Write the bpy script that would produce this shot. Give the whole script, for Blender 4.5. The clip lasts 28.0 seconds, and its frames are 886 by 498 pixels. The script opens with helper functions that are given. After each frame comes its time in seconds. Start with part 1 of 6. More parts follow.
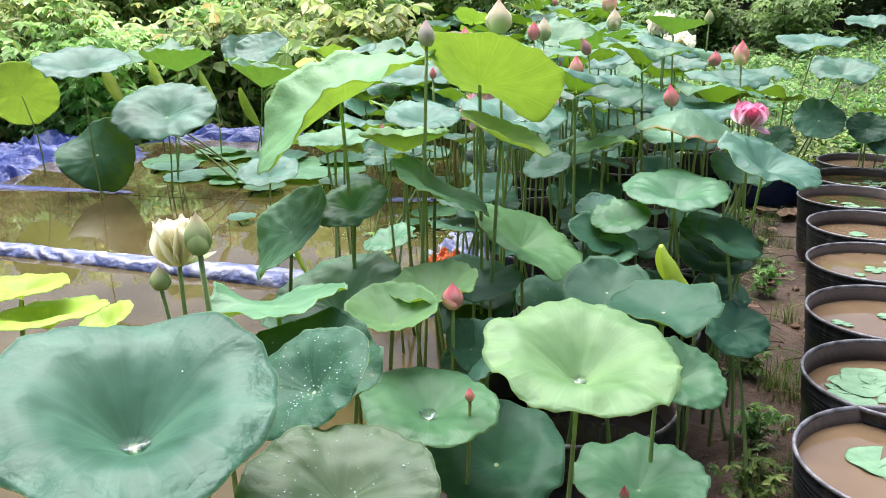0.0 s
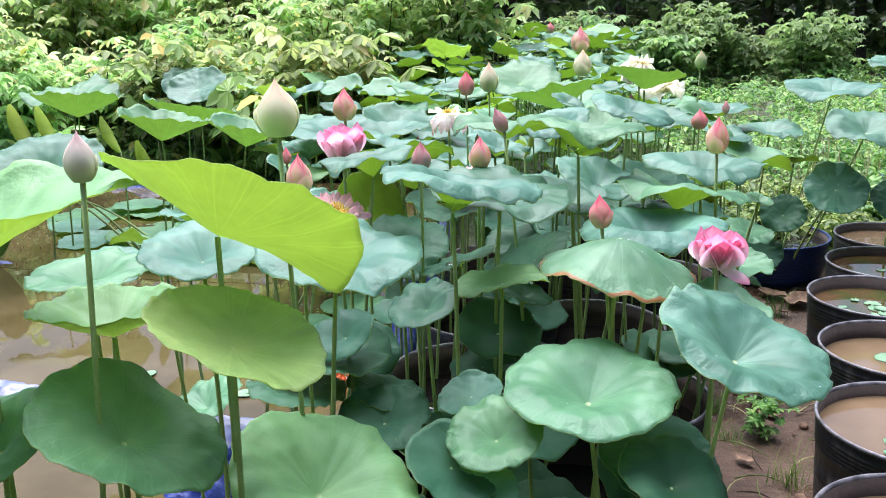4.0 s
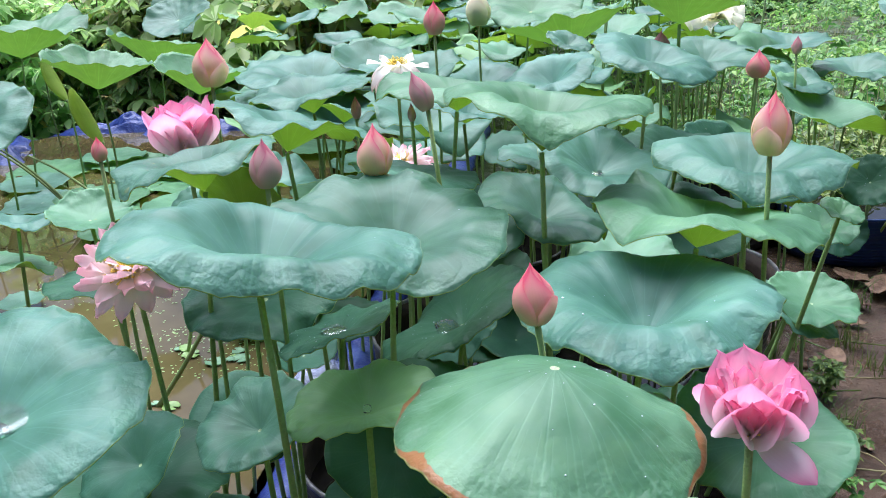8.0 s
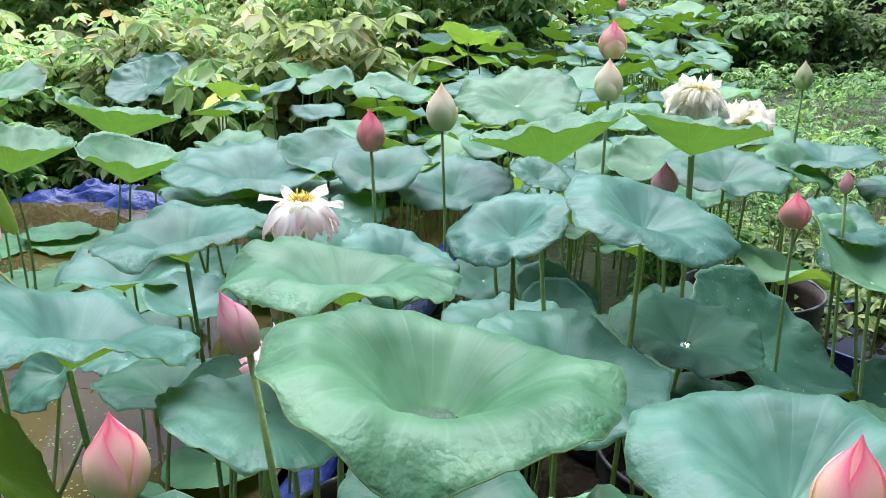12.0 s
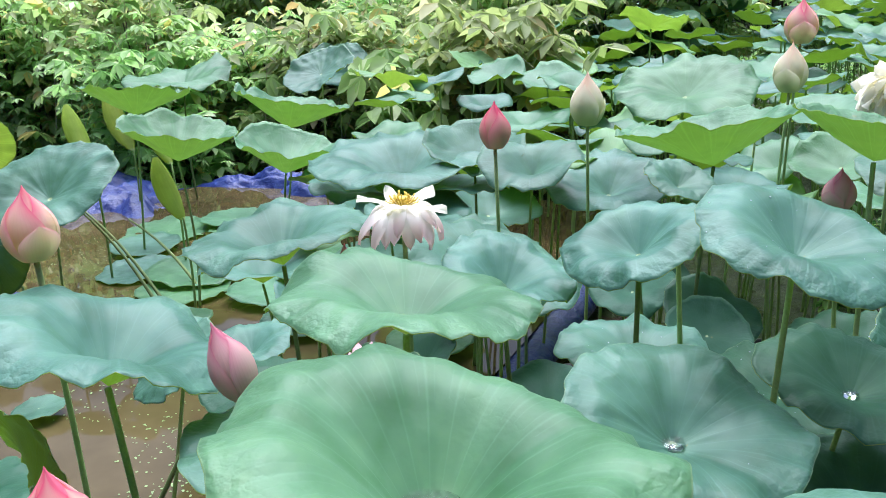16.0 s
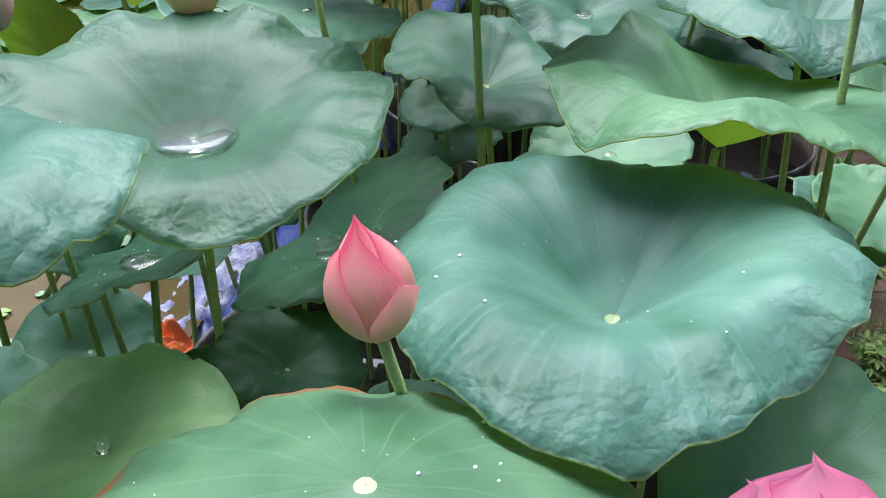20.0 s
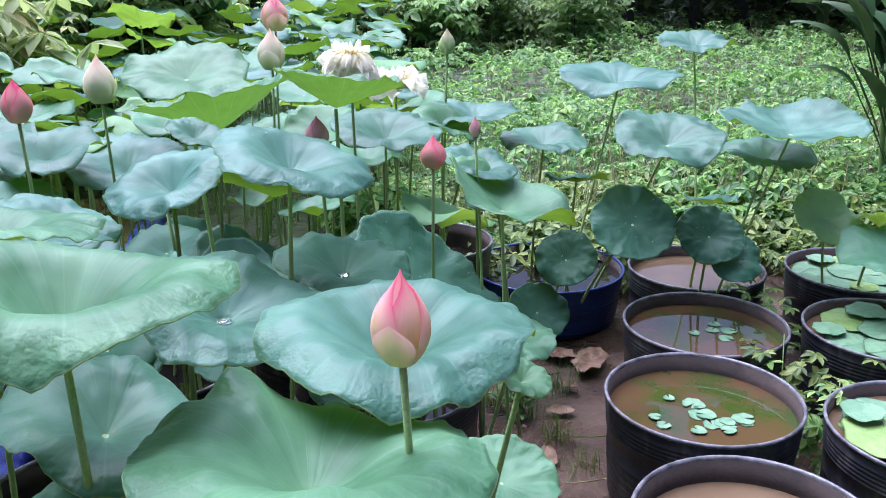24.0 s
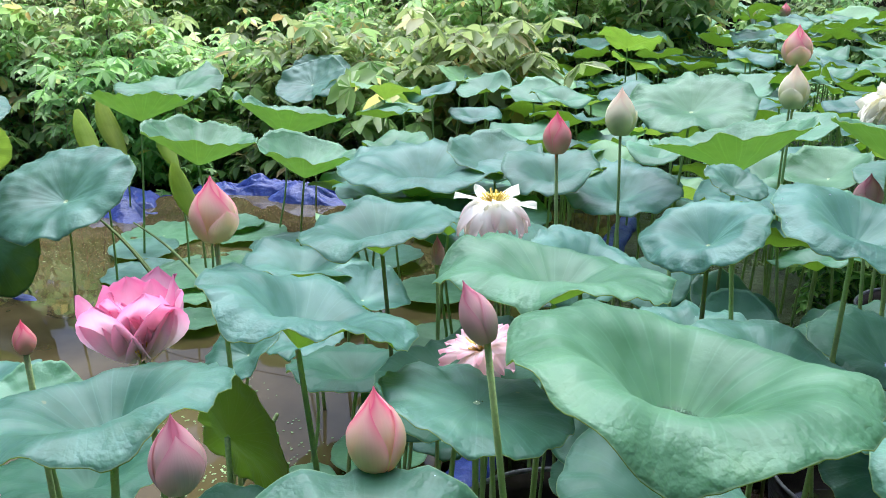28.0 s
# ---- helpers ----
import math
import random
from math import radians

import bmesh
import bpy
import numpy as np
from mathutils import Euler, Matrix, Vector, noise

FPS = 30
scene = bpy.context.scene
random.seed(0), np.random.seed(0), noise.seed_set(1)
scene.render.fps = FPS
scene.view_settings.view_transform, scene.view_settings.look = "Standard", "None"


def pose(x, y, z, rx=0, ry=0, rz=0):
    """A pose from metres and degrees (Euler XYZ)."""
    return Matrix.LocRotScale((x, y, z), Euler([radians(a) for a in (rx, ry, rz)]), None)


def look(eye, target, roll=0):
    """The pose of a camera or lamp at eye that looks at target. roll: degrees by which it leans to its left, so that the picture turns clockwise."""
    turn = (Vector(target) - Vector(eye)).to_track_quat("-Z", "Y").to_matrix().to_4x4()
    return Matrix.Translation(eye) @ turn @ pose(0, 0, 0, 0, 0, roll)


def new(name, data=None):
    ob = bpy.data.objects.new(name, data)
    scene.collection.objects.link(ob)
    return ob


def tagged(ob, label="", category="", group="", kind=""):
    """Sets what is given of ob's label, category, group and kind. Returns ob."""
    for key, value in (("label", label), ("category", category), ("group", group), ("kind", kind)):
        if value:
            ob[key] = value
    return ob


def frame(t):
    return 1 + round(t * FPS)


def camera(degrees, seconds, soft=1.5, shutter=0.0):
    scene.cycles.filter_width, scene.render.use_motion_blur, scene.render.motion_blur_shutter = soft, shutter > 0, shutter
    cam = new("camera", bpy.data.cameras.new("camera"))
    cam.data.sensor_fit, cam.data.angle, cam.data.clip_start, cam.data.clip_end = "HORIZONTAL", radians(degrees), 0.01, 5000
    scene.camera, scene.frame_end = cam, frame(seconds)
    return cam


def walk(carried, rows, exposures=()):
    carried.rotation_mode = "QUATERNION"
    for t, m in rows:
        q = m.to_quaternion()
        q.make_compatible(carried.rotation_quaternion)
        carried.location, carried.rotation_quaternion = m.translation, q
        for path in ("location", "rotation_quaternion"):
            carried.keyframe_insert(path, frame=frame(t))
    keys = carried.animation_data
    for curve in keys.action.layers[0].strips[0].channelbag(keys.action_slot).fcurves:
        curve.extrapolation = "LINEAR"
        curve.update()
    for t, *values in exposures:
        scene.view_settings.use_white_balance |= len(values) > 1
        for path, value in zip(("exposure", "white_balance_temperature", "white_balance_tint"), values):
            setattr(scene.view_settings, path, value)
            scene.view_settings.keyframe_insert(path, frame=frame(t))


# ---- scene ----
cam = camera(55.84, 28.0, soft=0.95)
PATH = [
    (0, (0.1238, -0.0324, 1.5191), (0.0496, 1.8805, 0.9401), -1.41),
    (0.5, (0.1349, 0.0493, 1.5391), (0.0529, 1.9747, 1.004), -1.09),
    (1, (0.1825, 0.1607, 1.5636), (0.0491, 2.09, 1.0536), -1.4),
    (1.5, (0.2478, 0.2552, 1.572), (0.0931, 2.1816, 1.0571), -1.32),
    (2, (0.2832, 0.3898, 1.5781), (0.1317, 2.3158, 1.0611), -1.05),
    (2.5, (0.3176, 0.5891, 1.5881), (0.2258, 2.5192, 1.0719), -1.25),
    (3, (0.358, 0.7223, 1.5901), (0.3287, 2.6526, 1.0674), -1.23),
    (3.5, (0.468, 0.9294, 1.6005), (0.3924, 2.856, 1.0689), -1.26),
    (4, (0.5784, 1.0841, 1.607), (0.4607, 3.0068, 1.069), -1.27),
    (4.5, (0.6239, 1.1534, 1.6012), (0.4934, 3.0735, 1.057), -1.32),
    (6.5, (0.7011, 1.7477, 1.584), (0.5634, 3.6206, 0.896), -2.64),
    (7, (0.799, 1.8627, 1.5858), (0.5616, 3.7151, 0.8701), -2.91),
    (7.5, (0.8478, 1.927, 1.5804), (0.6044, 3.7758, 0.8574), -2.53),
    (8, (0.856, 2.0456, 1.5844), (0.5884, 3.8948, 0.871), -2.76),
    (8.5, (0.8357, 2.1742, 1.5781), (0.554, 4.018, 0.8563), -2.67),
    (9, (0.8178, 2.237, 1.578), (0.547, 4.0768, 0.8419), -2.14),
    (9.5, (0.8501, 2.3237, 1.5788), (0.5565, 4.1617, 0.847), -2.07),
    (10, (0.9108, 2.4383, 1.5881), (0.5844, 4.2746, 0.8659), -1.87),
    (10.5, (0.9664, 2.5143, 1.6013), (0.6184, 4.3593, 0.9121), -1.69),
    (11, (0.983, 2.5772, 1.6221), (0.6202, 4.4285, 0.9579), -1.17),
    (11.5, (0.9934, 2.6617, 1.6303), (0.6191, 4.524, 1.0045), -0.49),
    (12, (0.9696, 2.7836, 1.658), (0.6608, 4.6656, 1.0555), -0.73),
    (12.5, (0.9481, 2.8721, 1.6542), (0.7119, 4.7784, 1.0971), 0.3),
    (14.5, (1.1101, 3.0271, 1.6981), (0.6451, 4.917, 1.2375), -0.79),
    (15, (1.1221, 3.0314, 1.6925), (0.6021, 4.9008, 1.2076), -0.83),
    (15.5, (1.1125, 3.0247, 1.6763), (0.5017, 4.8512, 1.1371), -1.59),
    (16, (1.0676, 3.0155, 1.6354), (0.3293, 4.7696, 1.0205), -2.47),
    (16.5, (1.0075, 3.0116, 1.6166), (0.1381, 4.684, 0.9478), -3.08),
    (17, (0.9405, 2.9461, 1.6022), (0.0437, 4.5757, 0.8672), -2.31),
    (17.5, (0.86, 2.8377, 1.5932), (0.0087, 4.4534, 0.778), -1.8),
    (18, (0.8066, 2.7305, 1.5839), (0.0097, 4.3525, 0.7272), -1.7),
    (18.5, (0.791, 2.6554, 1.582), (0.0691, 4.3024, 0.7066), -1.32),
    (19, (0.8562, 2.6113, 1.5684), (0.3206, 4.2933, 0.6281), -1.17),
    (19.5, (0.9132, 2.6021, 1.4698), (0.5343, 4.3277, 0.5325), -1.96),
    (20, (0.9419, 2.5911, 1.4316), (0.6564, 4.2704, 0.3835), -2.23),
    (20.5, (0.9572, 2.5766, 1.4036), (0.7663, 4.1866, 0.2326), -2.23),
    (22.5, (1.0014, 2.597, 1.5325), (0.9995, 4.3991, 0.6651), -2.73),
    (23, (1.0149, 2.602, 1.571), (1.1036, 4.4566, 0.8275), -1.41),
    (23.5, (1.0281, 2.6214, 1.602), (1.2083, 4.5006, 0.9416), -0.57),
    (24, (1.0862, 2.6148, 1.6112), (1.4435, 4.4773, 0.9761), -0.49),
    (24.5, (1.1257, 2.6071, 1.6175), (1.5995, 4.4437, 0.9829), -0.58),
    (25, (1.1233, 2.6201, 1.6203), (1.5763, 4.468, 1.0038), -0.57),
    (25.5, (1.0753, 2.6452, 1.6431), (1.3522, 4.5416, 1.0714), -0.5),
    (26, (0.9967, 2.69, 1.6577), (0.9871, 4.6158, 1.118), -0.47),
    (26.5, (0.9275, 2.7124, 1.6614), (0.6531, 4.6205, 1.1289), -0.73),
    (27, (0.8955, 2.717, 1.6667), (0.462, 4.5922, 1.1229), -0.7),
    (27.5, (0.8734, 2.721, 1.663), (0.3385, 4.5627, 1.0954), -0.84),
    (28, (0.857, 2.727, 1.6584), (0.2441, 4.5377, 1.0706), -0.87),
]
walk(cam, [(t, look(eye, target, roll)) for t, eye, target, roll in PATH], [(0, 1.08, 5950, 14), (4.5, 1.19, 5650, 16), (7, 1.0, 5450, 15), (9.5, 0.85, 5400, 14), (12.5, 0.87, 5450, 17), (16, 0.88, 5450, 17), (17, 0.82, 5850, 14), (18, 0.72, 6100, 8), (20, 0.88, 5700, 19), (25, 1.0, 5150, 28), (28, 0.82, 5300, 16)])

# ---- daylight: bright overcast sky ----
world = bpy.data.worlds.new("sky")
scene.world = world
world.use_nodes = True
wn = world.node_tree
sky = wn.nodes.new("ShaderNodeTexSky")
sky.sky_type, sky.sun_disc = "NISHITA", False
sky.sun_elevation, sky.sun_rotation = radians(68), radians(-20)
sky.air_density, sky.dust_density, sky.ozone_density = 1.0, 6.0, 1.5
wn.links.new(sky.outputs[0], wn.nodes["Background"].inputs[0])
wn.nodes["Background"].inputs[1].default_value = 0.09
sun = new("sun", bpy.data.lights.new("sun", "SUN"))
sun.data.energy, sun.data.angle, sun.data.color = 3.9, radians(62), (1.0, 0.97, 0.9)
sun.matrix_world = look((-1.5, 3.9, 10.3), (0, 0, 0))


# ---- materials ----
def mat(name):
    m = bpy.data.materials.new(name)
    m.use_nodes = True
    return m, m.node_tree.nodes, m.node_tree.links, m.node_tree.nodes["Principled BSDF"]


def ramp(nodes, links, source, *stops):
    r = nodes.new("ShaderNodeValToRGB")
    while len(r.color_ramp.elements) < len(stops):
        r.color_ramp.elements.new(0.5)
    for e, (p, c) in zip(r.color_ramp.elements, stops):
        e.position, e.color = p, (*c, 1)
    links.new(source, r.inputs[0])
    return r.outputs[0]


def noise_tex(nodes, links, scale, detail=4, rough=0.55, vector=None):
    n = nodes.new("ShaderNodeTexNoise")
    n.inputs["Scale"].default_value, n.inputs["Detail"].default_value, n.inputs["Roughness"].default_value = scale, detail, rough
    if vector is None:
        g = nodes.new("ShaderNodeTexCoord")
        vector = g.outputs["Object"]
    links.new(vector, n.inputs["Vector"])
    return n.outputs[0]


def mix(nodes, links, a, b, fac, mode="MIX"):
    m = nodes.new("ShaderNodeMix")
    m.data_type, m.blend_type = "RGBA", mode
    for slot, v in ((0, fac), (6, a), (7, b)):
        if hasattr(v, "links"):
            links.new(v, m.inputs[slot])
        elif slot:
            m.inputs[slot].default_value = (*v, 1)
        else:
            m.inputs[slot].default_value = v
    return m.outputs[2]


def math_node(nodes, links, op, a, b=0.0):
    m = nodes.new("ShaderNodeMath")
    m.operation = op
    for k, v in enumerate((a, b)):
        if hasattr(v, "links"):
            links.new(v, m.inputs[k])
        else:
            m.inputs[k].default_value = v
    return m.outputs[0]


def bump(nodes, links, bsdf, height, strength, distance=0.01):
    b = nodes.new("ShaderNodeBump")
    b.inputs["Strength"].default_value, b.inputs["Distance"].default_value = strength, distance
    links.new(height, b.inputs["Height"])
    links.new(b.outputs[0], bsdf.inputs["Normal"])


def stained(name, a, b, scale=8.0, rough=0.6, relief=0.3, fine=60.0, metal=0.0, distance=0.01):
    m, n, l, p = mat(name)
    big = noise_tex(n, l, scale)
    small = noise_tex(n, l, fine, 6)
    col = ramp(n, l, big, (0.3, a), (0.7, b))
    grain = ramp(n, l, small, (0.25, (0.75, 0.75, 0.75)), (0.75, (1.15, 1.15, 1.15)))
    l.new(mix(n, l, col, grain, 0.8, "MULTIPLY"), p.inputs["Base Color"])
    p.inputs["Roughness"].default_value, p.inputs["Metallic"].default_value = rough, metal
    bump(n, l, p, small, relief, distance)
    return m


def thin(m, n, l, p, colour, share):
    """Light that passes through a leaf or a petal."""
    t = n.new("ShaderNodeBsdfTranslucent")
    s = n.new("ShaderNodeMixShader")
    s.inputs[0].default_value = share
    if hasattr(colour, "links"):
        l.new(colour, t.inputs[0])
    else:
        t.inputs[0].default_value = (*colour, 1)
    l.new(p.outputs[0], s.inputs[1])
    l.new(t.outputs[0], s.inputs[2])
    l.new(s.outputs[0], n["Material Output"].inputs[0])


def lotus_leaf_material(name, a, b, under=False, brown=0.0, share=0.3, through_colour=(0.40, 0.72, 0.28), rough=0.45, gloss=0.38, sheen=0.08):
    """Waxy lotus leaf with fine branching veins that radiate from the hub; uv is turn and radius."""
    m, n, l, p = mat(name)
    uv = n.new("ShaderNodeUVMap")
    sep = n.new("ShaderNodeSeparateXYZ")
    l.new(uv.outputs[0], sep.inputs[0])
    info = n.new("ShaderNodeObjectInfo")
    wob = noise_tex(n, l, 7.0, 3)
    turn = math_node(n, l, "ADD", math_node(n, l, "MULTIPLY", sep.outputs[0], 69.115), math_node(n, l, "MULTIPLY", wob, 0.7))
    vein = math_node(n, l, "POWER", math_node(n, l, "ABSOLUTE", math_node(n, l, "COSINE", turn)), 110.0)
    fork = math_node(n, l, "POWER", math_node(n, l, "ABSOLUTE", math_node(n, l, "SINE", math_node(n, l, "MULTIPLY", turn, 2.0))), 90.0)
    outer = math_node(n, l, "MULTIPLY", fork, math_node(n, l, "GREATER_THAN", sep.outputs[1], 0.5))
    lines = math_node(n, l, "MAXIMUM", vein, math_node(n, l, "MULTIPLY", outer, 0.6))
    big = noise_tex(n, l, 4.2, 3)
    fine = noise_tex(n, l, 55.0, 5)
    col = ramp(n, l, big, (0.34, a), (0.66, b))
    fleck = ramp(n, l, noise_tex(n, l, 17.0, 5, 0.65), (0.32, (0.74, 0.82, 0.70)), (0.5, (1.0, 1.0, 1.0)), (0.7, (1.16, 1.10, 1.0)))
    col = mix(n, l, col, fleck, 0.95, "MULTIPLY")
    spread = n.new("ShaderNodeHueSaturation")
    l.new(col, spread.inputs["Color"])
    spread.inputs["Saturation"].default_value = 1.03
    l.new(math_node(n, l, "ADD", math_node(n, l, "MULTIPLY", info.outputs["Random"], 0.035), 0.483), spread.inputs["Hue"])
    l.new(math_node(n, l, "ADD", math_node(n, l, "MULTIPLY", info.outputs["Random"], 0.24), 0.88), spread.inputs["Value"])
    col = mix(n, l, spread.outputs[0], tuple(min(1, c * 1.5 + 0.02) for c in b), math_node(n, l, "MULTIPLY", lines, 0.2 if not under else 0.4))
    hub = math_node(n, l, "LESS_THAN", math_node(n, l, "ADD", sep.outputs[1], math_node(n, l, "MULTIPLY", fine, 0.01)), 0.037)
    col = mix(n, l, col, (0.58, 0.66, 0.36), math_node(n, l, "MULTIPLY", hub, 0.8))
    edge = math_node(n, l, "ADD", sep.outputs[1], math_node(n, l, "MULTIPLY", noise_tex(n, l, 6.0, 5), 0.5))
    if brown:
        worn = math_node(n, l, "GREATER_THAN", edge, brown)
        col = mix(n, l, col, (0.32, 0.12, 0.05), worn)
    spots = math_node(n, l, "GREATER_THAN", noise_tex(n, l, 38.0, 2), 0.76)
    col = mix(n, l, col, (0.3, 0.27, 0.1), math_node(n, l, "MULTIPLY", spots, 0.5))
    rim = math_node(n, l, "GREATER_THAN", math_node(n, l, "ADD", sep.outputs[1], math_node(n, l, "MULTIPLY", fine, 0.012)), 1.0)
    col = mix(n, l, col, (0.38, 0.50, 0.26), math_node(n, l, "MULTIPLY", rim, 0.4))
    l.new(col, p.inputs["Base Color"])
    p.inputs["Roughness"].default_value = rough
    p.inputs["Specular IOR Level"].default_value = gloss if not under else 0.25
    crease = math_node(n, l, "ADD", math_node(n, l, "MULTIPLY", math_node(n, l, "ABSOLUTE", math_node(n, l, "SUBTRACT", noise_tex(n, l, 26.0, 3, 0.5), 0.5)), 2.4), math_node(n, l, "ADD", math_node(n, l, "MULTIPLY", noise_tex(n, l, 45.0, 3, 0.6), 0.7), math_node(n, l, "MULTIPLY", noise_tex(n, l, 120.0, 2, 0.6), 0.3)))
    skirt = math_node(n, l, "ADD", math_node(n, l, "MULTIPLY", math_node(n, l, "POWER", sep.outputs[1], 4.0), 1.2), 0.14)
    height = math_node(n, l, "ADD", math_node(n, l, "MULTIPLY", lines, -0.10 if not under else 0.5), math_node(n, l, "MULTIPLY", fine, 0.12))
    height = math_node(n, l, "ADD", height, math_node(n, l, "MULTIPLY", math_node(n, l, "MULTIPLY", crease, skirt), 2.4))
    bump(n, l, p, height, 0.33, 0.0045)
    if not under:
        p.inputs["Sheen Weight"].default_value, p.inputs["Sheen Roughness"].default_value = sheen, 0.4
        p.inputs["Sheen Tint"].default_value = (0.65, 0.98, 0.95, 1)
    thin(m, n, l, p, through_colour, share)
    return m


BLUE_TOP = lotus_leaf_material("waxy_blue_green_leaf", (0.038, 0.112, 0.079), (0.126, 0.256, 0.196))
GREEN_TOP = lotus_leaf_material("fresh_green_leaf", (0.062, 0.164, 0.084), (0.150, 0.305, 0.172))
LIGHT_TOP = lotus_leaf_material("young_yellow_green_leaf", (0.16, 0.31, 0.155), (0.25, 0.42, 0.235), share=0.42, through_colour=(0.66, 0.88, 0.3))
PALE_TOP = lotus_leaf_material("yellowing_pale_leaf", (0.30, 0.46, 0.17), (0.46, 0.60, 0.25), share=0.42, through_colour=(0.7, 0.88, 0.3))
# own dark green, lowered further to stand for shade under the canopy
SHADE_DARK_TOP = lotus_leaf_material("shade_dark_green_leaf", (0.028, 0.086, 0.052), (0.058, 0.134, 0.086), share=0.18, gloss=0.15, sheen=0.0)
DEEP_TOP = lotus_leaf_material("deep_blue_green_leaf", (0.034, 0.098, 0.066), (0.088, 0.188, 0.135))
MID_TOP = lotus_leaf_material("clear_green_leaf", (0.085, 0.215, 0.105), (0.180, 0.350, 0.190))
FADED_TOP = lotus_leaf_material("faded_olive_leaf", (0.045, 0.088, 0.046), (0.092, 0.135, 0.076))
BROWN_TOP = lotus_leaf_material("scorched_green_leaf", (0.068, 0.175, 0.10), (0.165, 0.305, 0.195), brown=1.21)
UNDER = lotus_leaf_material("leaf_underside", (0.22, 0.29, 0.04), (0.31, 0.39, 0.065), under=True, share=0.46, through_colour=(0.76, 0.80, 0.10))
# paler young underside; light shining through is put into its bright colour
UNDER_BACKLIT = lotus_leaf_material("backlit_leaf_underside", (0.34, 0.45, 0.08), (0.45, 0.57, 0.13), under=True, share=0.48, through_colour=(0.72, 0.84, 0.20))
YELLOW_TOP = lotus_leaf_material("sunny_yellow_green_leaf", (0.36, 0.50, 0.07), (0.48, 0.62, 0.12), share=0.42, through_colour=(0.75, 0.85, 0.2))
STALK = stained("green_stalk", (0.25, 0.37, 0.10), (0.38, 0.52, 0.18), 12, 0.6, 0.6, 240, distance=0.003)
STALK_DARK = stained("old_stalk", (0.13, 0.19, 0.05), (0.22, 0.29, 0.09), 12, 0.7, 0.6, 240, distance=0.003)


def petal_material(name, base, middle, tip, share=0.35, rim=0.0):
    m, n, l, p = mat(name)
    uv = n.new("ShaderNodeUVMap")
    sep = n.new("ShaderNodeSeparateXYZ")
    l.new(uv.outputs[0], sep.inputs[0])
    wob = noise_tex(n, l, 30.0, 3)
    along = math_node(n, l, "ADD", sep.outputs[1], math_node(n, l, "MULTIPLY", math_node(n, l, "SUBTRACT", wob, 0.5), 0.25))
    side = math_node(n, l, "ABSOLUTE", math_node(n, l, "SUBTRACT", math_node(n, l, "MULTIPLY", sep.outputs[0], 2.0), 1.0))
    along = math_node(n, l, "ADD", along, math_node(n, l, "MULTIPLY", math_node(n, l, "SUBTRACT", math_node(n, l, "POWER", side, 1.6), 0.45), rim))
    col = ramp(n, l, along, (0.08, base), (0.5, middle), (0.95, tip))
    vein = math_node(n, l, "POWER", math_node(n, l, "ABSOLUTE", math_node(n, l, "SINE", math_node(n, l, "MULTIPLY", sep.outputs[0], 40.0))), 8.0)
    col = mix(n, l, col, tuple(c * 0.72 for c in tip), math_node(n, l, "MULTIPLY", vein, 0.035))
    l.new(col, p.inputs["Base Color"])
    p.inputs["Roughness"].default_value = 0.45
    p.inputs["Specular IOR Level"].default_value = 0.3
    bump(n, l, p, vein, 0.15, 0.001)
    thin(m, n, l, p, col, share)
    return m


BUD_PINK = petal_material("pink_bud_petal", (0.88, 0.86, 0.46), (0.96, 0.70, 0.58), (0.90, 0.24, 0.36), 0.5, 0.45)
BUD_ROSE = petal_material("rose_bud_petal", (0.84, 0.68, 0.46), (0.92, 0.46, 0.44), (0.84, 0.17, 0.28), 0.48, 0.4)
BUD_PURPLE = petal_material("dull_purple_bud_petal", (0.74, 0.62, 0.48), (0.80, 0.50, 0.48), (0.68, 0.24, 0.32), 0.45, 0.4)
BUD_WHITE = petal_material("cream_bud_petal", (0.70, 0.78, 0.40), (0.95, 0.93, 0.72), (0.93, 0.74, 0.60), 0.5, 0.2)
BUD_GREEN = petal_material("pale_green_bud_petal", (0.46, 0.62, 0.22), (0.66, 0.76, 0.40), (0.74, 0.62, 0.44), 0.45)
BUD_PALE = petal_material("greyish_pink_bud_petal", (0.62, 0.70, 0.42), (0.82, 0.80, 0.68), (0.88, 0.66, 0.66), 0.45)
PINK = petal_material("bright_pink_petal", (0.97, 0.88, 0.82), (0.96, 0.74, 0.80), (0.93, 0.32, 0.52), 0.55, 0.25)
PALE_PINK = petal_material("faded_pink_petal", (0.98, 0.93, 0.80), (0.98, 0.87, 0.84), (0.96, 0.62, 0.68), 0.6)
SEPAL = petal_material("pale_green_sepal", (0.42, 0.60, 0.22), (0.58, 0.70, 0.36), (0.72, 0.70, 0.46), 0.35)
CREAM = petal_material("cream_petal", (0.95, 0.90, 0.62), (0.97, 0.94, 0.74), (0.97, 0.95, 0.82), 0.52)
BLUSH = petal_material("blush_white_petal", (0.98, 0.97, 0.90), (0.98, 0.95, 0.89), (0.98, 0.76, 0.72), 0.6)
STAMEN = stained("yellow_stamen", (0.90, 0.62, 0.05), (0.95, 0.80, 0.20), 60, 0.6, 0.2)
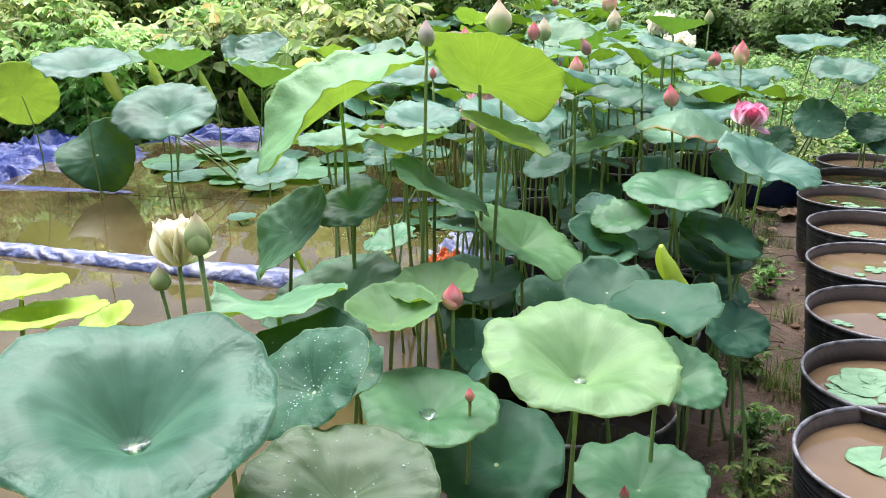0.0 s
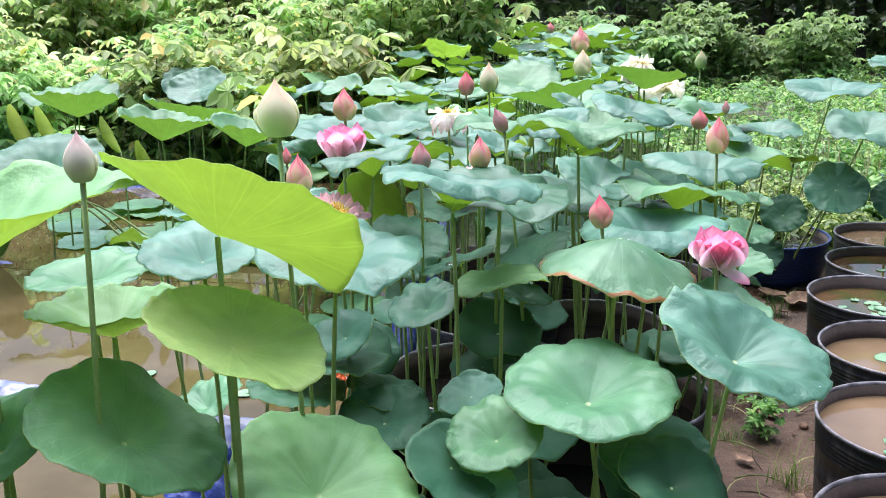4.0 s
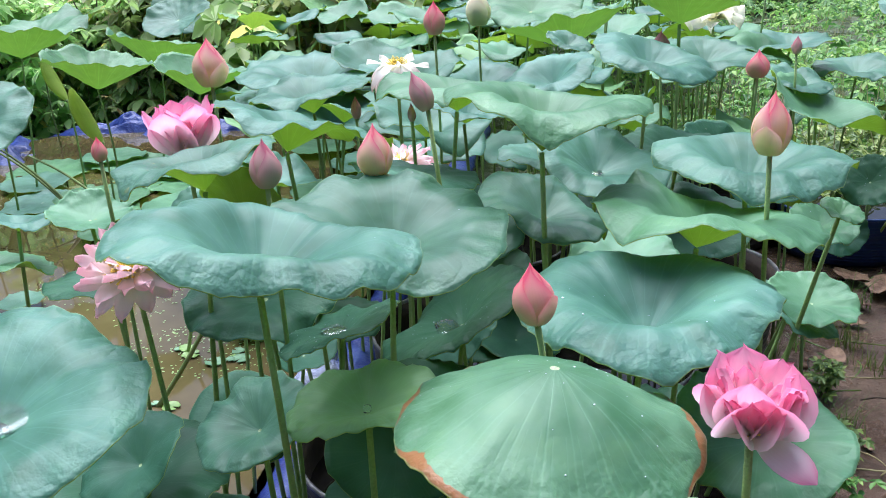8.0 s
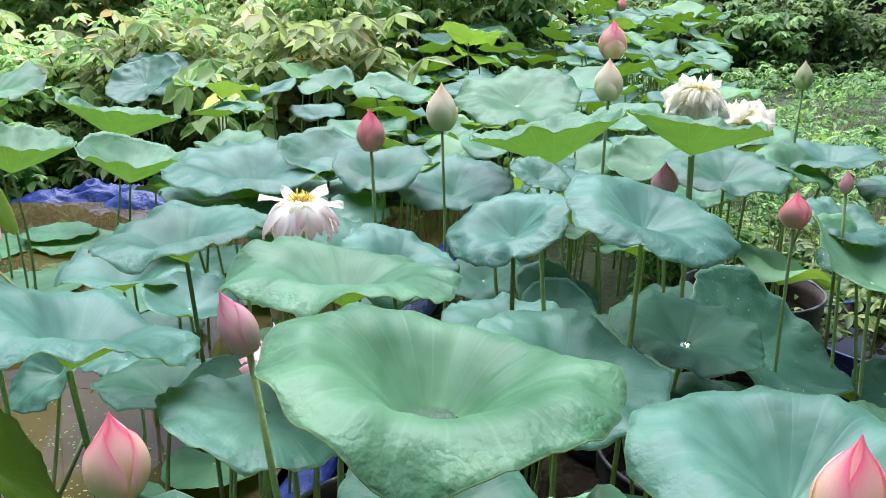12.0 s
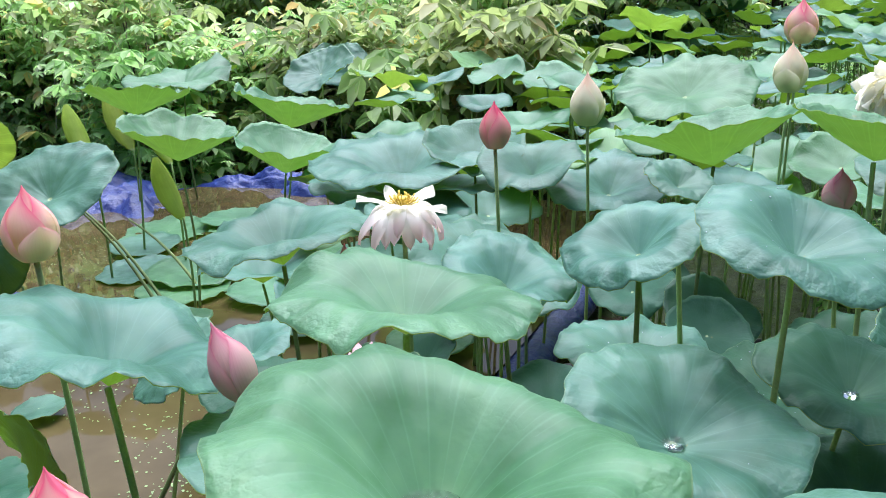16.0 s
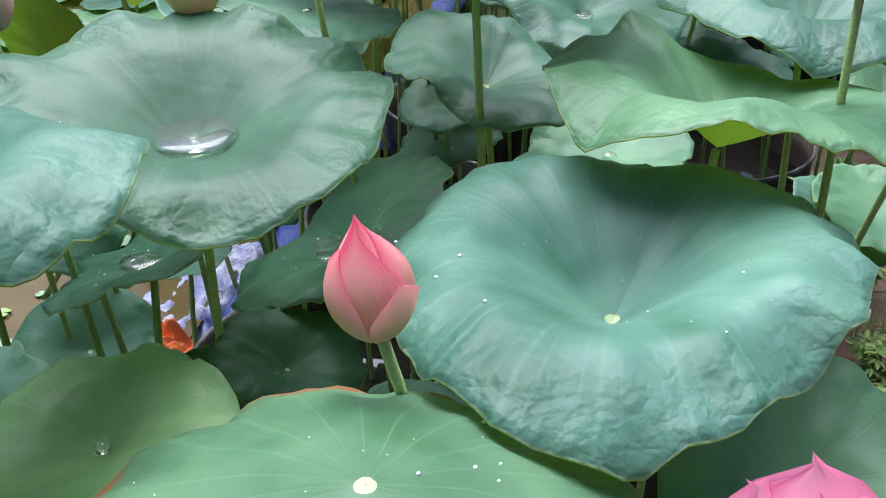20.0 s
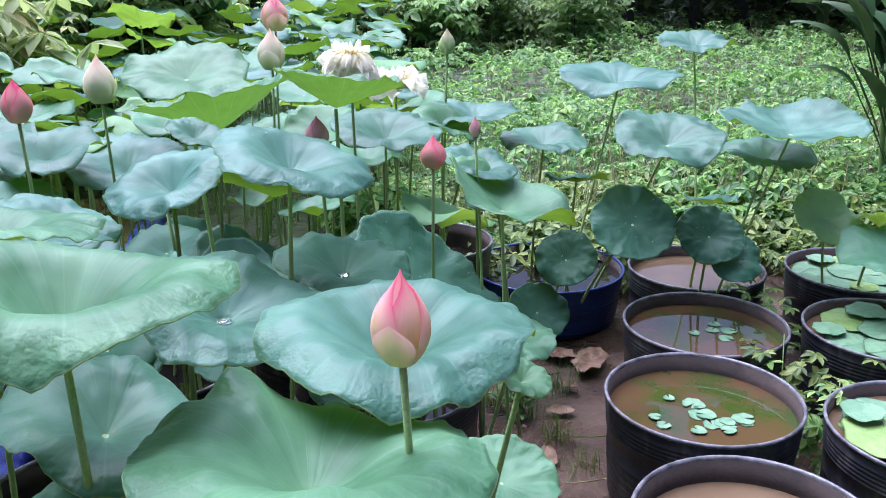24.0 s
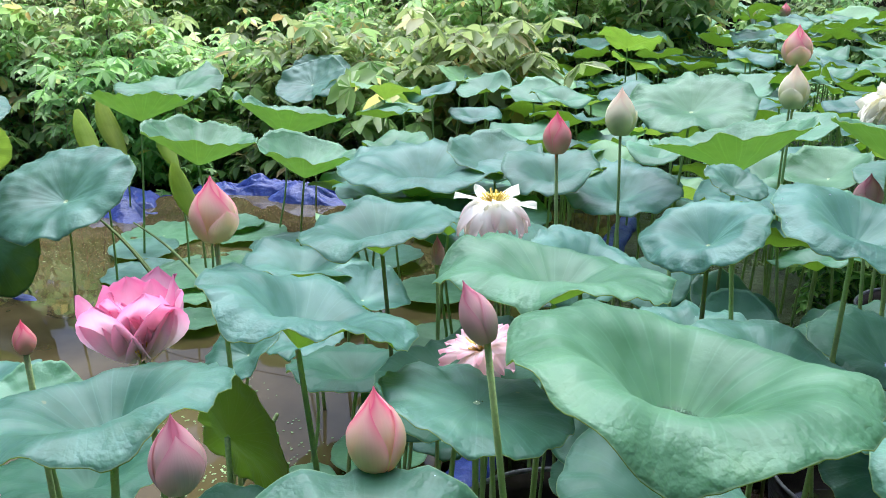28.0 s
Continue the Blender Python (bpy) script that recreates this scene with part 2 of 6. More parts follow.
def scuffed_plastic():
    """Black plastic with pale scratches and dried mud splashes."""
    m, n, l, p = mat("black_nursery_plastic")
    g = n.new("ShaderNodeTexCoord")
    s = n.new("ShaderNodeMapping")
    s.inputs["Scale"].default_value = (1.0, 1.0, 0.35)
    l.new(g.outputs["Object"], s.inputs[0])
    dust = ramp(n, l, noise_tex(n, l, 16.0, 6, 0.7, s.outputs[0]), (0.5, (0, 0, 0)), (0.68, (1, 1, 1)))
    col = ramp(n, l, noise_tex(n, l, 7.0, 4), (0.3, (0.010, 0.010, 0.013)), (0.7, (0.03, 0.03, 0.036)))
    l.new(mix(n, l, col, (0.16, 0.145, 0.14), math_node(n, l, "MULTIPLY", dust, 0.55)), p.inputs["Base Color"])
    p.inputs["Roughness"].default_value = 0.42
    bump(n, l, p, noise_tex(n, l, 45.0, 5), 0.2, 0.006)
    return m


PLASTIC = scuffed_plastic()
# scuffed black, its colour lifted to carry the rim's bright highlight
RIM = stained("scuffed_highlit_rim", (0.05, 0.048, 0.055), (0.26, 0.25, 0.27), 26.0, 0.3, 0.3, 50.0)
BLUE_PLASTIC = stained("blue_tub_plastic", (0.009, 0.024, 0.11), (0.022, 0.05, 0.19), 6.0, 0.35, 0.2, 40.0)
TARP = stained("crumpled_blue_tarp", (0.006, 0.016, 0.16), (0.045, 0.075, 0.30), 11.0, 0.42, 0.7, 22.0, distance=0.02)
TARP_PALE = stained("faded_tarp_edge", (0.10, 0.13, 0.34), (0.44, 0.46, 0.58), 9.0, 0.5, 0.8, 30.0, distance=0.02)


def twisted_tarp():
    """Blue and white tarpaulin wound in slanting bands, dirty at two scales."""
    m, n, l, p = mat("twisted_blue_white_tarp")
    w = n.new("ShaderNodeTexWave")
    w.bands_direction = "DIAGONAL"
    w.inputs["Scale"].default_value, w.inputs["Distortion"].default_value, w.inputs["Detail"].default_value = 3.2, 15.0, 5.0
    g = n.new("ShaderNodeTexCoord")
    l.new(g.outputs["Object"], w.inputs["Vector"])
    col = ramp(n, l, w.outputs[1], (0.12, (0.13, 0.16, 0.34)), (0.45, (0.23, 0.25, 0.39)), (0.85, (0.33, 0.34, 0.45)))
    dirt = ramp(n, l, noise_tex(n, l, 11.0, 5), (0.35, (0.45, 0.42, 0.38)), (0.6, (1.0, 1.0, 1.0)))
    l.new(mix(n, l, col, dirt, 0.7, "MULTIPLY"), p.inputs["Base Color"])
    p.inputs["Roughness"].default_value = 0.5
    bump(n, l, p, w.outputs[1], 0.8, 0.015)
    return m


TARP_TWIST = twisted_tarp()
ORANGE = stained("orange_sheet", (0.55, 0.10, 0.02), (0.75, 0.2, 0.05), 8.0, 0.5, 0.4, 30.0)
DRY = stained("dry_leaf", (0.12, 0.062, 0.036), (0.30, 0.19, 0.12), 28.0, 0.8, 0.8, 40.0)
LIGHT_PAD = stained("yellow_green_pad", (0.18, 0.30, 0.07), (0.28, 0.41, 0.13), 9.0, 0.4, 0.3, 40.0)
PAD = stained("lily_pad", (0.11, 0.23, 0.12), (0.20, 0.34, 0.19), 9.0, 0.5, 0.3, 40.0)


def water_material(name, colour, rough=0.03, patches=None, gloss=1.0):
    m, n, l, p = mat(name)
    big = noise_tex(n, l, 3.0, 4)
    l.new(ramp(n, l, big, (0.35 if patches is None else 0.46, colour), (0.7 if patches is None else 0.57, patches or tuple(c * 1.5 + 0.01 for c in colour))), p.inputs["Base Color"])
    p.inputs["Roughness"].default_value = rough
    p.inputs["IOR"].default_value = 1.33
    p.inputs["Specular IOR Level"].default_value = gloss
    bump(n, l, p, noise_tex(n, l, 5.0, 2), 0.05, 0.01)
    return m


POND = water_material("murky_pond_water", (0.070, 0.052, 0.020), gloss=0.55)
POT_WATER = water_material("brown_pot_water", (0.125, 0.083, 0.046))
# near-black pot water: the shade under the leaves is put into its colour
SHADED_WATER = water_material("shaded_pot_water", (0.006, 0.005, 0.004), gloss=0.5)
ALGAE_WATER = water_material("algae_pot_water", (0.085, 0.048, 0.022), 0.03, (0.035, 0.055, 0.010))
DIRT_WALL = stained("dirty_inner_wall", (0.024, 0.015, 0.011), (0.058, 0.037, 0.028), 7.0, 0.8, 0.3, 45.0)


def clear_water():
    m, n, l, p = mat("clear_water")
    g = n.new("ShaderNodeBsdfGlossy")
    g.inputs["Color"].default_value, g.inputs["Roughness"].default_value = (0.95, 1.0, 0.98, 1), 0.3
    film = n.new("ShaderNodeMixShader")
    film.inputs[0].default_value = 0.035
    p.inputs["Base Color"].default_value = (0.95, 1, 1, 1)
    p.inputs["Transmission Weight"].default_value, p.inputs["Roughness"].default_value, p.inputs["IOR"].default_value = 1.0, 0.02, 1.33
    l.new(p.outputs[0], film.inputs[1])
    l.new(g.outputs[0], film.inputs[2])
    l.new(film.outputs[0], n["Material Output"].inputs[0])
    return m


DROP = clear_water()
# opaque pale beads: their silvery sky reflection is put into the colour
BEAD = stained("pale_glint_bead", (0.62, 0.72, 0.68), (0.80, 0.88, 0.85), 40.0, 0.12, 0.0, 90.0)


def foliage_material(name, a, b, share=0.35, *more):
    m, n, l, p = mat(name)
    geo = n.new("ShaderNodeNewGeometry")
    col = ramp(n, l, geo.outputs["Random Per Island"], (0.0, a), (1.0 if not more else 0.72, b), *more)
    big = ramp(n, l, noise_tex(n, l, 1.3, 3), (0.3, (0.72, 0.76, 0.7)), (0.7, (1.3, 1.25, 1.1)))
    col = mix(n, l, col, big, 0.8, "MULTIPLY")
    info = n.new("ShaderNodeObjectInfo")
    vary = n.new("ShaderNodeHueSaturation")
    l.new(col, vary.inputs["Color"])
    l.new(math_node(n, l, "ADD", math_node(n, l, "MULTIPLY", info.outputs["Random"], 0.05), 0.475), vary.inputs["Hue"])
    l.new(math_node(n, l, "ADD", math_node(n, l, "MULTIPLY", info.outputs["Random"], 0.5), 0.75), vary.inputs["Value"])
    col = vary.outputs[0]
    l.new(col, p.inputs["Base Color"])
    p.inputs["Roughness"].default_value = 0.5
    thin(m, n, l, p, col, share)
    return m


HEDGE = foliage_material("hedge_leaf", (0.27, 0.42, 0.12), (0.49, 0.64, 0.25), 0.6, (0.9, (0.68, 0.77, 0.44)), (0.985, (0.66, 0.56, 0.18)))
HEDGE_GREEN = foliage_material("green_hedge_leaf", (0.16, 0.29, 0.09), (0.38, 0.52, 0.20), 0.52)
WEED = foliage_material("weed_leaf", (0.05, 0.13, 0.03), (0.23, 0.37, 0.085), 0.4, (0.92, (0.36, 0.47, 0.13)))
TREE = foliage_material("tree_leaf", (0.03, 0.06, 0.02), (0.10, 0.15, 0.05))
BROAD = foliage_material("broad_leaf", (0.03, 0.075, 0.025), (0.075, 0.145, 0.045))
GRASS = foliage_material("grass_blade", (0.07, 0.14, 0.02), (0.22, 0.32, 0.07))
STRAW = stained("straw_stem", (0.30, 0.27, 0.12), (0.50, 0.46, 0.24), 6.0, 0.8, 0.3, 60.0)
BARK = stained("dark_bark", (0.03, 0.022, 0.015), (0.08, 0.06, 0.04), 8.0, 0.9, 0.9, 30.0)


# ---- mesh helpers ----
def mesh(name, verts, faces, *mats, uv=None, slots=None, smooth=True):
    me = bpy.data.meshes.new(name)
    me.from_pydata([tuple(v) for v in verts], [], [tuple(f) for f in faces])
    for m in mats:
        me.materials.append(m)
    if smooth:
        me.polygons.foreach_set("use_smooth", np.ones(len(me.polygons), bool))
    if slots is not None:
        me.polygons.foreach_set("material_index", np.array(slots, np.int32))
    if uv is not None:
        me.uv_layers.new(name="UVMap").data.foreach_set("uv", np.array(uv, np.float32).ravel())
    me.update()
    return me


def child(name, data, parent, label="", kind=""):
    ob = new(name, data)
    ob.parent = parent
    return tagged(ob, label=label, kind=kind)


def thing(name, label, category, at=(0, 0, 0), group="", kind=""):
    ob = new(name)
    ob.location = at
    ob.empty_display_size = 0.05
    return tagged(ob, label, category, group, kind)


def grid_faces(rows, cols, wrap=False, start=0):
    out = []
    for i in range(rows - 1):
        for j in range(cols if wrap else cols - 1):
            k = (j + 1) % cols
            out.append((start + i * cols + j, start + i * cols + k, start + (i + 1) * cols + k, start + (i + 1) * cols + j))
    return out


def tube(points, radii, sides=8, cap=True):
    pts = [Vector(p) for p in points]
    verts, ref = [], Vector((1, 0.13, 0.05))
    for k, p in enumerate(pts):
        d = (pts[min(k + 1, len(pts) - 1)] - pts[max(k - 1, 0)]).normalized()
        a = (ref - d * ref.dot(d)).normalized()
        b = d.cross(a)
        for s in range(sides):
            w = 2 * math.pi * s / sides
            verts.append(p + (a * math.cos(w) + b * math.sin(w)) * radii[k])
    faces = grid_faces(len(pts), sides, True)
    if cap:
        faces += [tuple(range(sides))[::-1], tuple(range((len(pts) - 1) * sides, len(pts) * sides))]
    return verts, faces


def bent(a, b, bow, n=9):
    """Points from a to b, bowed sideways."""
    a, b, bow = Vector(a), Vector(b), Vector(bow)
    return [a.lerp(b, k / (n - 1)) + bow * math.sin(math.pi * k / (n - 1)) for k in range(n)]


def lathe(profile, sides=48):
    verts = []
    for r, z in profile:
        for s in range(sides):
            w = 2 * math.pi * s / sides
            verts.append((r * math.cos(w), r * math.sin(w), z))
    return verts, grid_faces(len(profile), sides, True)


# ---- lotus leaves ----
def leaf_blade(R, depth, seed, top, under, lobes=(), outline=(), lip=0.05, wave=0.10, rings=18, segs=104):
    """A round peltate blade, two skins 1.2 mm apart and closed at the rim. Its rim lies about z = 0 and its hub depth * R below;
    lip is how far the rim rolls down from the shoulder; lobes and outline are (count, share of R, turn) waves of the rim's height and reach."""
    rnd = random.Random(seed)
    ph = [rnd.uniform(0, 6.283) for _ in range(12)]
    dart, dart_size = rnd.uniform(0, 6.283), rnd.uniform(0.0, 1.0) ** 2
    rad = [(k / (rings - 1)) ** 0.85 for k in range(rings)]
    upper, lower = [], []
    for r in rad:
        if depth < 0:
            bowl = -depth * (1 - r ** 1.45)
        else:
            rise = math.sin(math.pi / 2 * min(1.0, r / 0.80)) ** 1.12 if lip > 0.005 else r ** 1.1
            bowl = -depth + (depth + lip) * rise - lip * max(0.0, (r - 0.62) / 0.38) ** 1.7
        for s in range(segs):
            w = 2 * math.pi * s / segs
            cw, sw = math.cos(w), math.sin(w)
            reach = 1 + 0.014 * math.sin(5 * w + ph[8]) + 0.011 * math.sin(9 * w + ph[2]) + 0.008 * math.sin(17 * w + ph[3]) + 0.025 * noise.noise((5 * cw, 5 * sw, seed * 1.3))
            for k, size, turn in outline:
                reach += size * math.cos(k * w - turn)
            near = math.exp(-(math.atan2(math.sin(w - dart), math.cos(w - dart)) / 0.13) ** 2) * dart_size
            q = r * (reach - 0.07 * near * r ** 6)
            x, y = q * cw, q * sw
            h = bowl
            for k, size, turn in lobes:
                h += size * math.cos(k * w - turn) * r ** (1.7 + 0.3 * k)
            h += wave * r ** 4 * (0.45 * math.sin(6 * w + ph[6] + 1.2 * math.sin(2 * w + ph[0])) + 0.4 * math.sin(9 * w + ph[7] + 1.5 * math.sin(3 * w + ph[1]))) * (0.6 + 0.4 * math.sin(w + ph[9]))
            h += wave * r ** 7 * (0.5 * noise.noise((6 * cw + seed, 6 * sw, 2.0)) + 0.22 * noise.noise((13 * cw + seed, 13 * sw, 4.0)))
            h += 0.05 * near * r ** 6
            h += 0.035 * r * noise.noise((x * 2.1 + seed, y * 2.1, seed * 0.7)) + 0.04 * r * noise.noise((x * 5 + seed, y * 5, 1.0)) + 0.011 * r ** 3 * noise.noise((x * 12 + seed, y * 12, 3.0))
            h += 0.0045 * math.cos(22 * w + 1.5 * noise.noise((x * 3, y * 3, seed))) * r * (1.15 - r)
            upper.append((x * R, y * R, h * R))
            lower.append((x * R, y * R, h * R - 0.0012))
    faces, uv, slots = [], [], []
    n = rings * segs
    for i in range(rings - 1):
        for s in range(segs):
            k = (s + 1) % segs
            a, b, c, d = i * segs + s, i * segs + k, (i + 1) * segs + k, (i + 1) * segs + s
            u0, u1 = s / segs, (s + 1) / segs
            v0, v1 = rad[i], rad[i + 1]
            faces += [(a, d, c, b), (n + a, n + b, n + c, n + d)]
            uv += [(u0, v0), (u0, v1), (u1, v1), (u1, v0), (u0, v0), (u1, v0), (u1, v1), (u0, v1)]
            slots += [0, 1]
    for s in range(segs):
        k = (s + 1) % segs
        a, b = (rings - 1) * segs + s, (rings - 1) * segs + k
        faces.append((a, n + a, n + b, b))
        uv += [(s / segs, 1), (s / segs, 1), ((s + 1) / segs, 1), ((s + 1) / segs, 1)]
        slots.append(1)
    hub = upper[0][2]
    return mesh("blade", upper + lower, faces, top, under, uv=uv, slots=slots), hub


def chance_lobes(seed, wave):
    """Broad waves of a rim, of chance size and turn."""
    r = random.Random(seed * 3 + 1)
    return [(k, size * wave * r.uniform(0.4, 1.3), r.uniform(0, 6.283)) for k, size in ((2, 0.9), (3, 0.8), (4, 0.5), (5, 0.4))]


# "lit" repeats the fresh green top over the underside coloured as backlit
SIDE = {"blue": (BLUE_TOP, UNDER, "blue-green"), "green": (GREEN_TOP, UNDER, "fresh green"), "light": (LIGHT_TOP, UNDER_BACKLIT, "pale yellow-green"), "pale": (PALE_TOP, UNDER_BACKLIT, "yellowing pale green"), "lit": (GREEN_TOP, UNDER_BACKLIT, "fresh green"), "yellow": (YELLOW_TOP, UNDER_BACKLIT, "bright yellow-green"), "dark": (SHADE_DARK_TOP, UNDER, "dark green"), "deep": (DEEP_TOP, UNDER, "deep blue-green"), "mid": (MID_TOP, UNDER, "clear green"), "faded": (FADED_TOP, UNDER, "faded olive"), "brown": (BROWN_TOP, UNDER, "green brown-edged")}
FORM = {"": "wavy cupped lotus leaf on a green stalk", "cap": "domed lotus leaf with drooping rim on a stalk", "fold": "folded lotus leaf on a tall stalk", "low": "low shaded lotus leaf on a short stalk"}
leaf_count = [0]


def bed_height(x, y):
    """Where a stalk goes into water, pot or mud."""
    return 0.2 if x < 0.12 else 0.02


def far_leaves(name, spots, label):
    """Distant crowded leaves with their stalks as one mesh."""
    verts, faces, uv, slots = [], [], [], []
    mats = [BLUE_TOP, UNDER, GREEN_TOP, UNDER, LIGHT_TOP, UNDER_BACKLIT, STALK]
    first = {"blue": 0, "green": 2, "light": 4}
    for x, y, z, R, tilt, az, tone, seed in spots:
        data, hub = leaf_blade(R, 0.27, seed, mats[first[tone]], mats[first[tone] + 1], chance_lobes(seed, 0.08), (), 0.06 * (seed % 2), 0.14, 8, 32)
        m = Matrix.Translation((x, y, z)) @ Matrix.Rotation(radians(-az), 4, "Z") @ Matrix.Rotation(radians(-tilt), 4, "X")
        o = len(verts)
        verts += [m @ v.co for v in data.vertices]
        for p in data.polygons:
            faces.append(tuple(o + k for k in p.vertices))
            slots.append(first[tone] + p.material_index)
        uv += [tuple(d.uv) for d in data.uv_layers[0].data]
        bpy.data.meshes.remove(data)
        tv, tf = tube([(x, y, 0.1), (x + 0.02, y, z * 0.5), m @ Vector((0, 0, hub))], [0.008, 0.007, 0.006], 5, False)
        o = len(verts)
        verts += tv
        faces += [tuple(o + k for k in f) for f in tf]
        slots += [6] * len(tf)
        uv += [(0, 0.5)] * (4 * len(tf))
    ob = new(name, mesh(name, verts, faces, *mats, uv=uv, slots=slots))
    tagged(ob, label, "lotus leaves", "", "stuff")


def lotus_leaf(x, y, z, R, tilt, az, depth, tone="blue", lobes=(), outline=(), lip=0.05, wave=0.10, form="", base=None, label="", drop=0.0, beads=0, low=False):
    """One leaf with its stalk; (x, y, z) is the middle of its rim, az the compass turn (0 is +y, 90 is +x) to which its face leans by tilt degrees."""
    leaf_count[0] += 1
    seed = leaf_count[0]
    rnd = random.Random(seed * 7)
    top, under, words = SIDE[tone]
    data, hub = leaf_blade(R, depth, seed, top, under, lobes, outline, lip, wave, *((10, 44) if low else (18, 104)))
    lean = Matrix.Rotation(radians(-az), 4, "Z") @ Matrix.Rotation(radians(-tilt), 4, "X")
    hub_at = Vector((x, y, z)) + lean @ Vector((0, 0, hub - 0.0035))
    bx, by = base if base else (hub_at.x + rnd.uniform(-0.09, 0.09), hub_at.y + rnd.uniform(-0.09, 0.09))
    bz = bed_height(bx, by)
    ob = thing("lotus_leaf", label or f"{words} {FORM[form]}", "lotus leaf", (bx, by, bz), "lotus leaves")
    blade = child("blade", data, ob, f"{words} leaf blade")
    placed = Matrix.Translation(Vector((x, y, z)) - Vector((bx, by, bz))) @ lean
    blade.matrix_local = placed
    end = hub_at - Vector((bx, by, bz))
    bow = (rnd.uniform(-0.025, 0.025), rnd.uniform(-0.025, 0.025), 0)
    pts = bent((0, 0, 0), end, bow)
    thick = 0.0058 if not low else 0.006
    v, f = tube(pts, [thick * (1.15 - 0.35 * k / 8) for k in range(9)], 8 if not low else 5)
    child("stalk", mesh("stalk", v, f, STALK if rnd.random() < 0.88 else STALK_DARK), ob)
    if drop:
        spots = [Vector((x, y, z)) + lean @ v.co for v in data.vertices[:len(data.vertices) // 2]]
        spots = [p for p in spots if (p - hub_at).length < 0.55 * R]
        lowest = min(spots, key=lambda p: p.z)
        mid = hub_at.lerp(lowest, min(1.0, 0.75 * drop / max(1e-4, (lowest - hub_at).length)))
        ring = [p.z for p in spots if 0.8 * drop < math.hypot(p.x - mid.x, p.y - mid.y) < 1.15 * drop]
        level = max(0.004, 0.35 * sum(ring) / len(ring) + 0.65 * min(ring) - lowest.z) if ring else 0.008
        mid.z = lowest.z
        prof = [(0.0, -level * 0.9), (drop * 0.5, -level * 0.45), (drop * 0.94, -0.003), (drop * 1.02, 0.001), (drop, 0.0025), (drop * 0.92, 0.0042), (drop * 0.8, 0.005), (drop * 0.4, 0.0056), (0.0, 0.0058)]
        v, f = lathe(prof, 28)
        v = [(a * (1 + 0.13 * math.sin(2 * math.atan2(b, a) + seed) + 0.06 * math.sin(3 * math.atan2(b, a))), b, c) for a, b, c in v]
        w = thing("water_pool", "clear rainwater pooled in the hub of a lotus leaf", "water drop", tuple(mid + Vector((0, 0, level + 0.001))))
        child("water", mesh("water", v, f, DROP), w)
    if beads:
        me = data
        vs = np.array([me.vertices[k].co[:] for k in rnd.sample(range(40, len(me.vertices) // 2), beads)])
        verts, faces = [], []
        for c in vs:
            r = 0.0005 + 0.0013 * rnd.random() ** 3
            o = len(verts)
            for zz, rr in ((0.0, 0.9), (0.45, 1.0), (0.9, 0.65)):
                for s in range(6):
                    verts.append((c[0] + r * rr * math.cos(s * 1.047), c[1] + r * rr * math.sin(s * 1.047), c[2] + r * zz))
            faces += grid_faces(3, 6, True, o) + [tuple(o + 12 + s for s in range(6))]
        b = child("dew", mesh("dew", verts, faces, BEAD), ob, "small water beads, sky glint put into their pale colour", "stuff")
        b.matrix_local = placed
    return ob


def low_leaf(x, y, z, R, tilt=0, az=180, cup=0.22, wave=0.10, fold=0.0, fold_turn=0.0, tone="blue", flat=False, **more):
    """A leaf of chance shape, placed by the middle of its bowl."""
    depth = 0.05 if flat else 1.15 * cup + 0.05
    lobes = chance_lobes(leaf_count[0], 0.02 if flat else 0.03 + 0.5 * wave)
    if fold:
        lobes.append((2, fold, 2 * fold_turn))
    return lotus_leaf(x, y, z + 0.35 * depth * R, R, tilt, az, depth, tone, lobes, (), 0.0 if flat else 0.06 * (leaf_count[0] % 3) / 2, 0.04 if flat else 0.12, **more)


# ---- buds and flowers ----
def petal(length, width, open_deg, curl, base_r, turn, mat_, cup=0.35, rows=9, cols=7, point=1.0, ripple=0.0, seed=0):
    """A petal that grows from a ring of radius base_r, leaning out by open_deg and bending by curl degrees towards its tip."""
    verts, uv_v = [], []
    rnd = random.Random(seed)
    jit = rnd.uniform(0, 6.28)
    x, z, ang = base_r, 0.0, radians(open_deg)
    step = length / (rows - 1)
    for i in range(rows):
        v = i / (rows - 1)
        wide = width * math.sin(math.pi * (0.08 + 0.80 * v)) ** 0.65 * (1 - v ** 7) ** 0.5
        wide = max(wide, width * 0.03)
        a = ang + radians(curl) * (1 - (1 - v) ** 2 if curl > 60 else v)
        for j in range(cols):
            u = j / (cols - 1) * 2 - 1
            side = u * wide / 2
            inward = cup * wide * (1 - u * u) * -0.5
            off = ripple * width * math.sin(4 * v + 3 * u + jit) * v
            nx, nz = math.cos(a), -math.sin(a)
            verts.append(Vector((x - (inward - off) * -nx * 1.0, side, z - (inward - off) * -nz)))
            uv_v.append((j / (cols - 1), v))
        x += step * math.sin(a)
        z += step * math.cos(a)
    rot = Matrix.Rotation(turn, 3, "Z")
    verts = [rot @ p for p in verts]
    faces = grid_faces(rows, cols)
    uv = [uv_v[k] for f in faces for k in f]
    return mesh("petal", verts, faces, mat_, uv=uv)


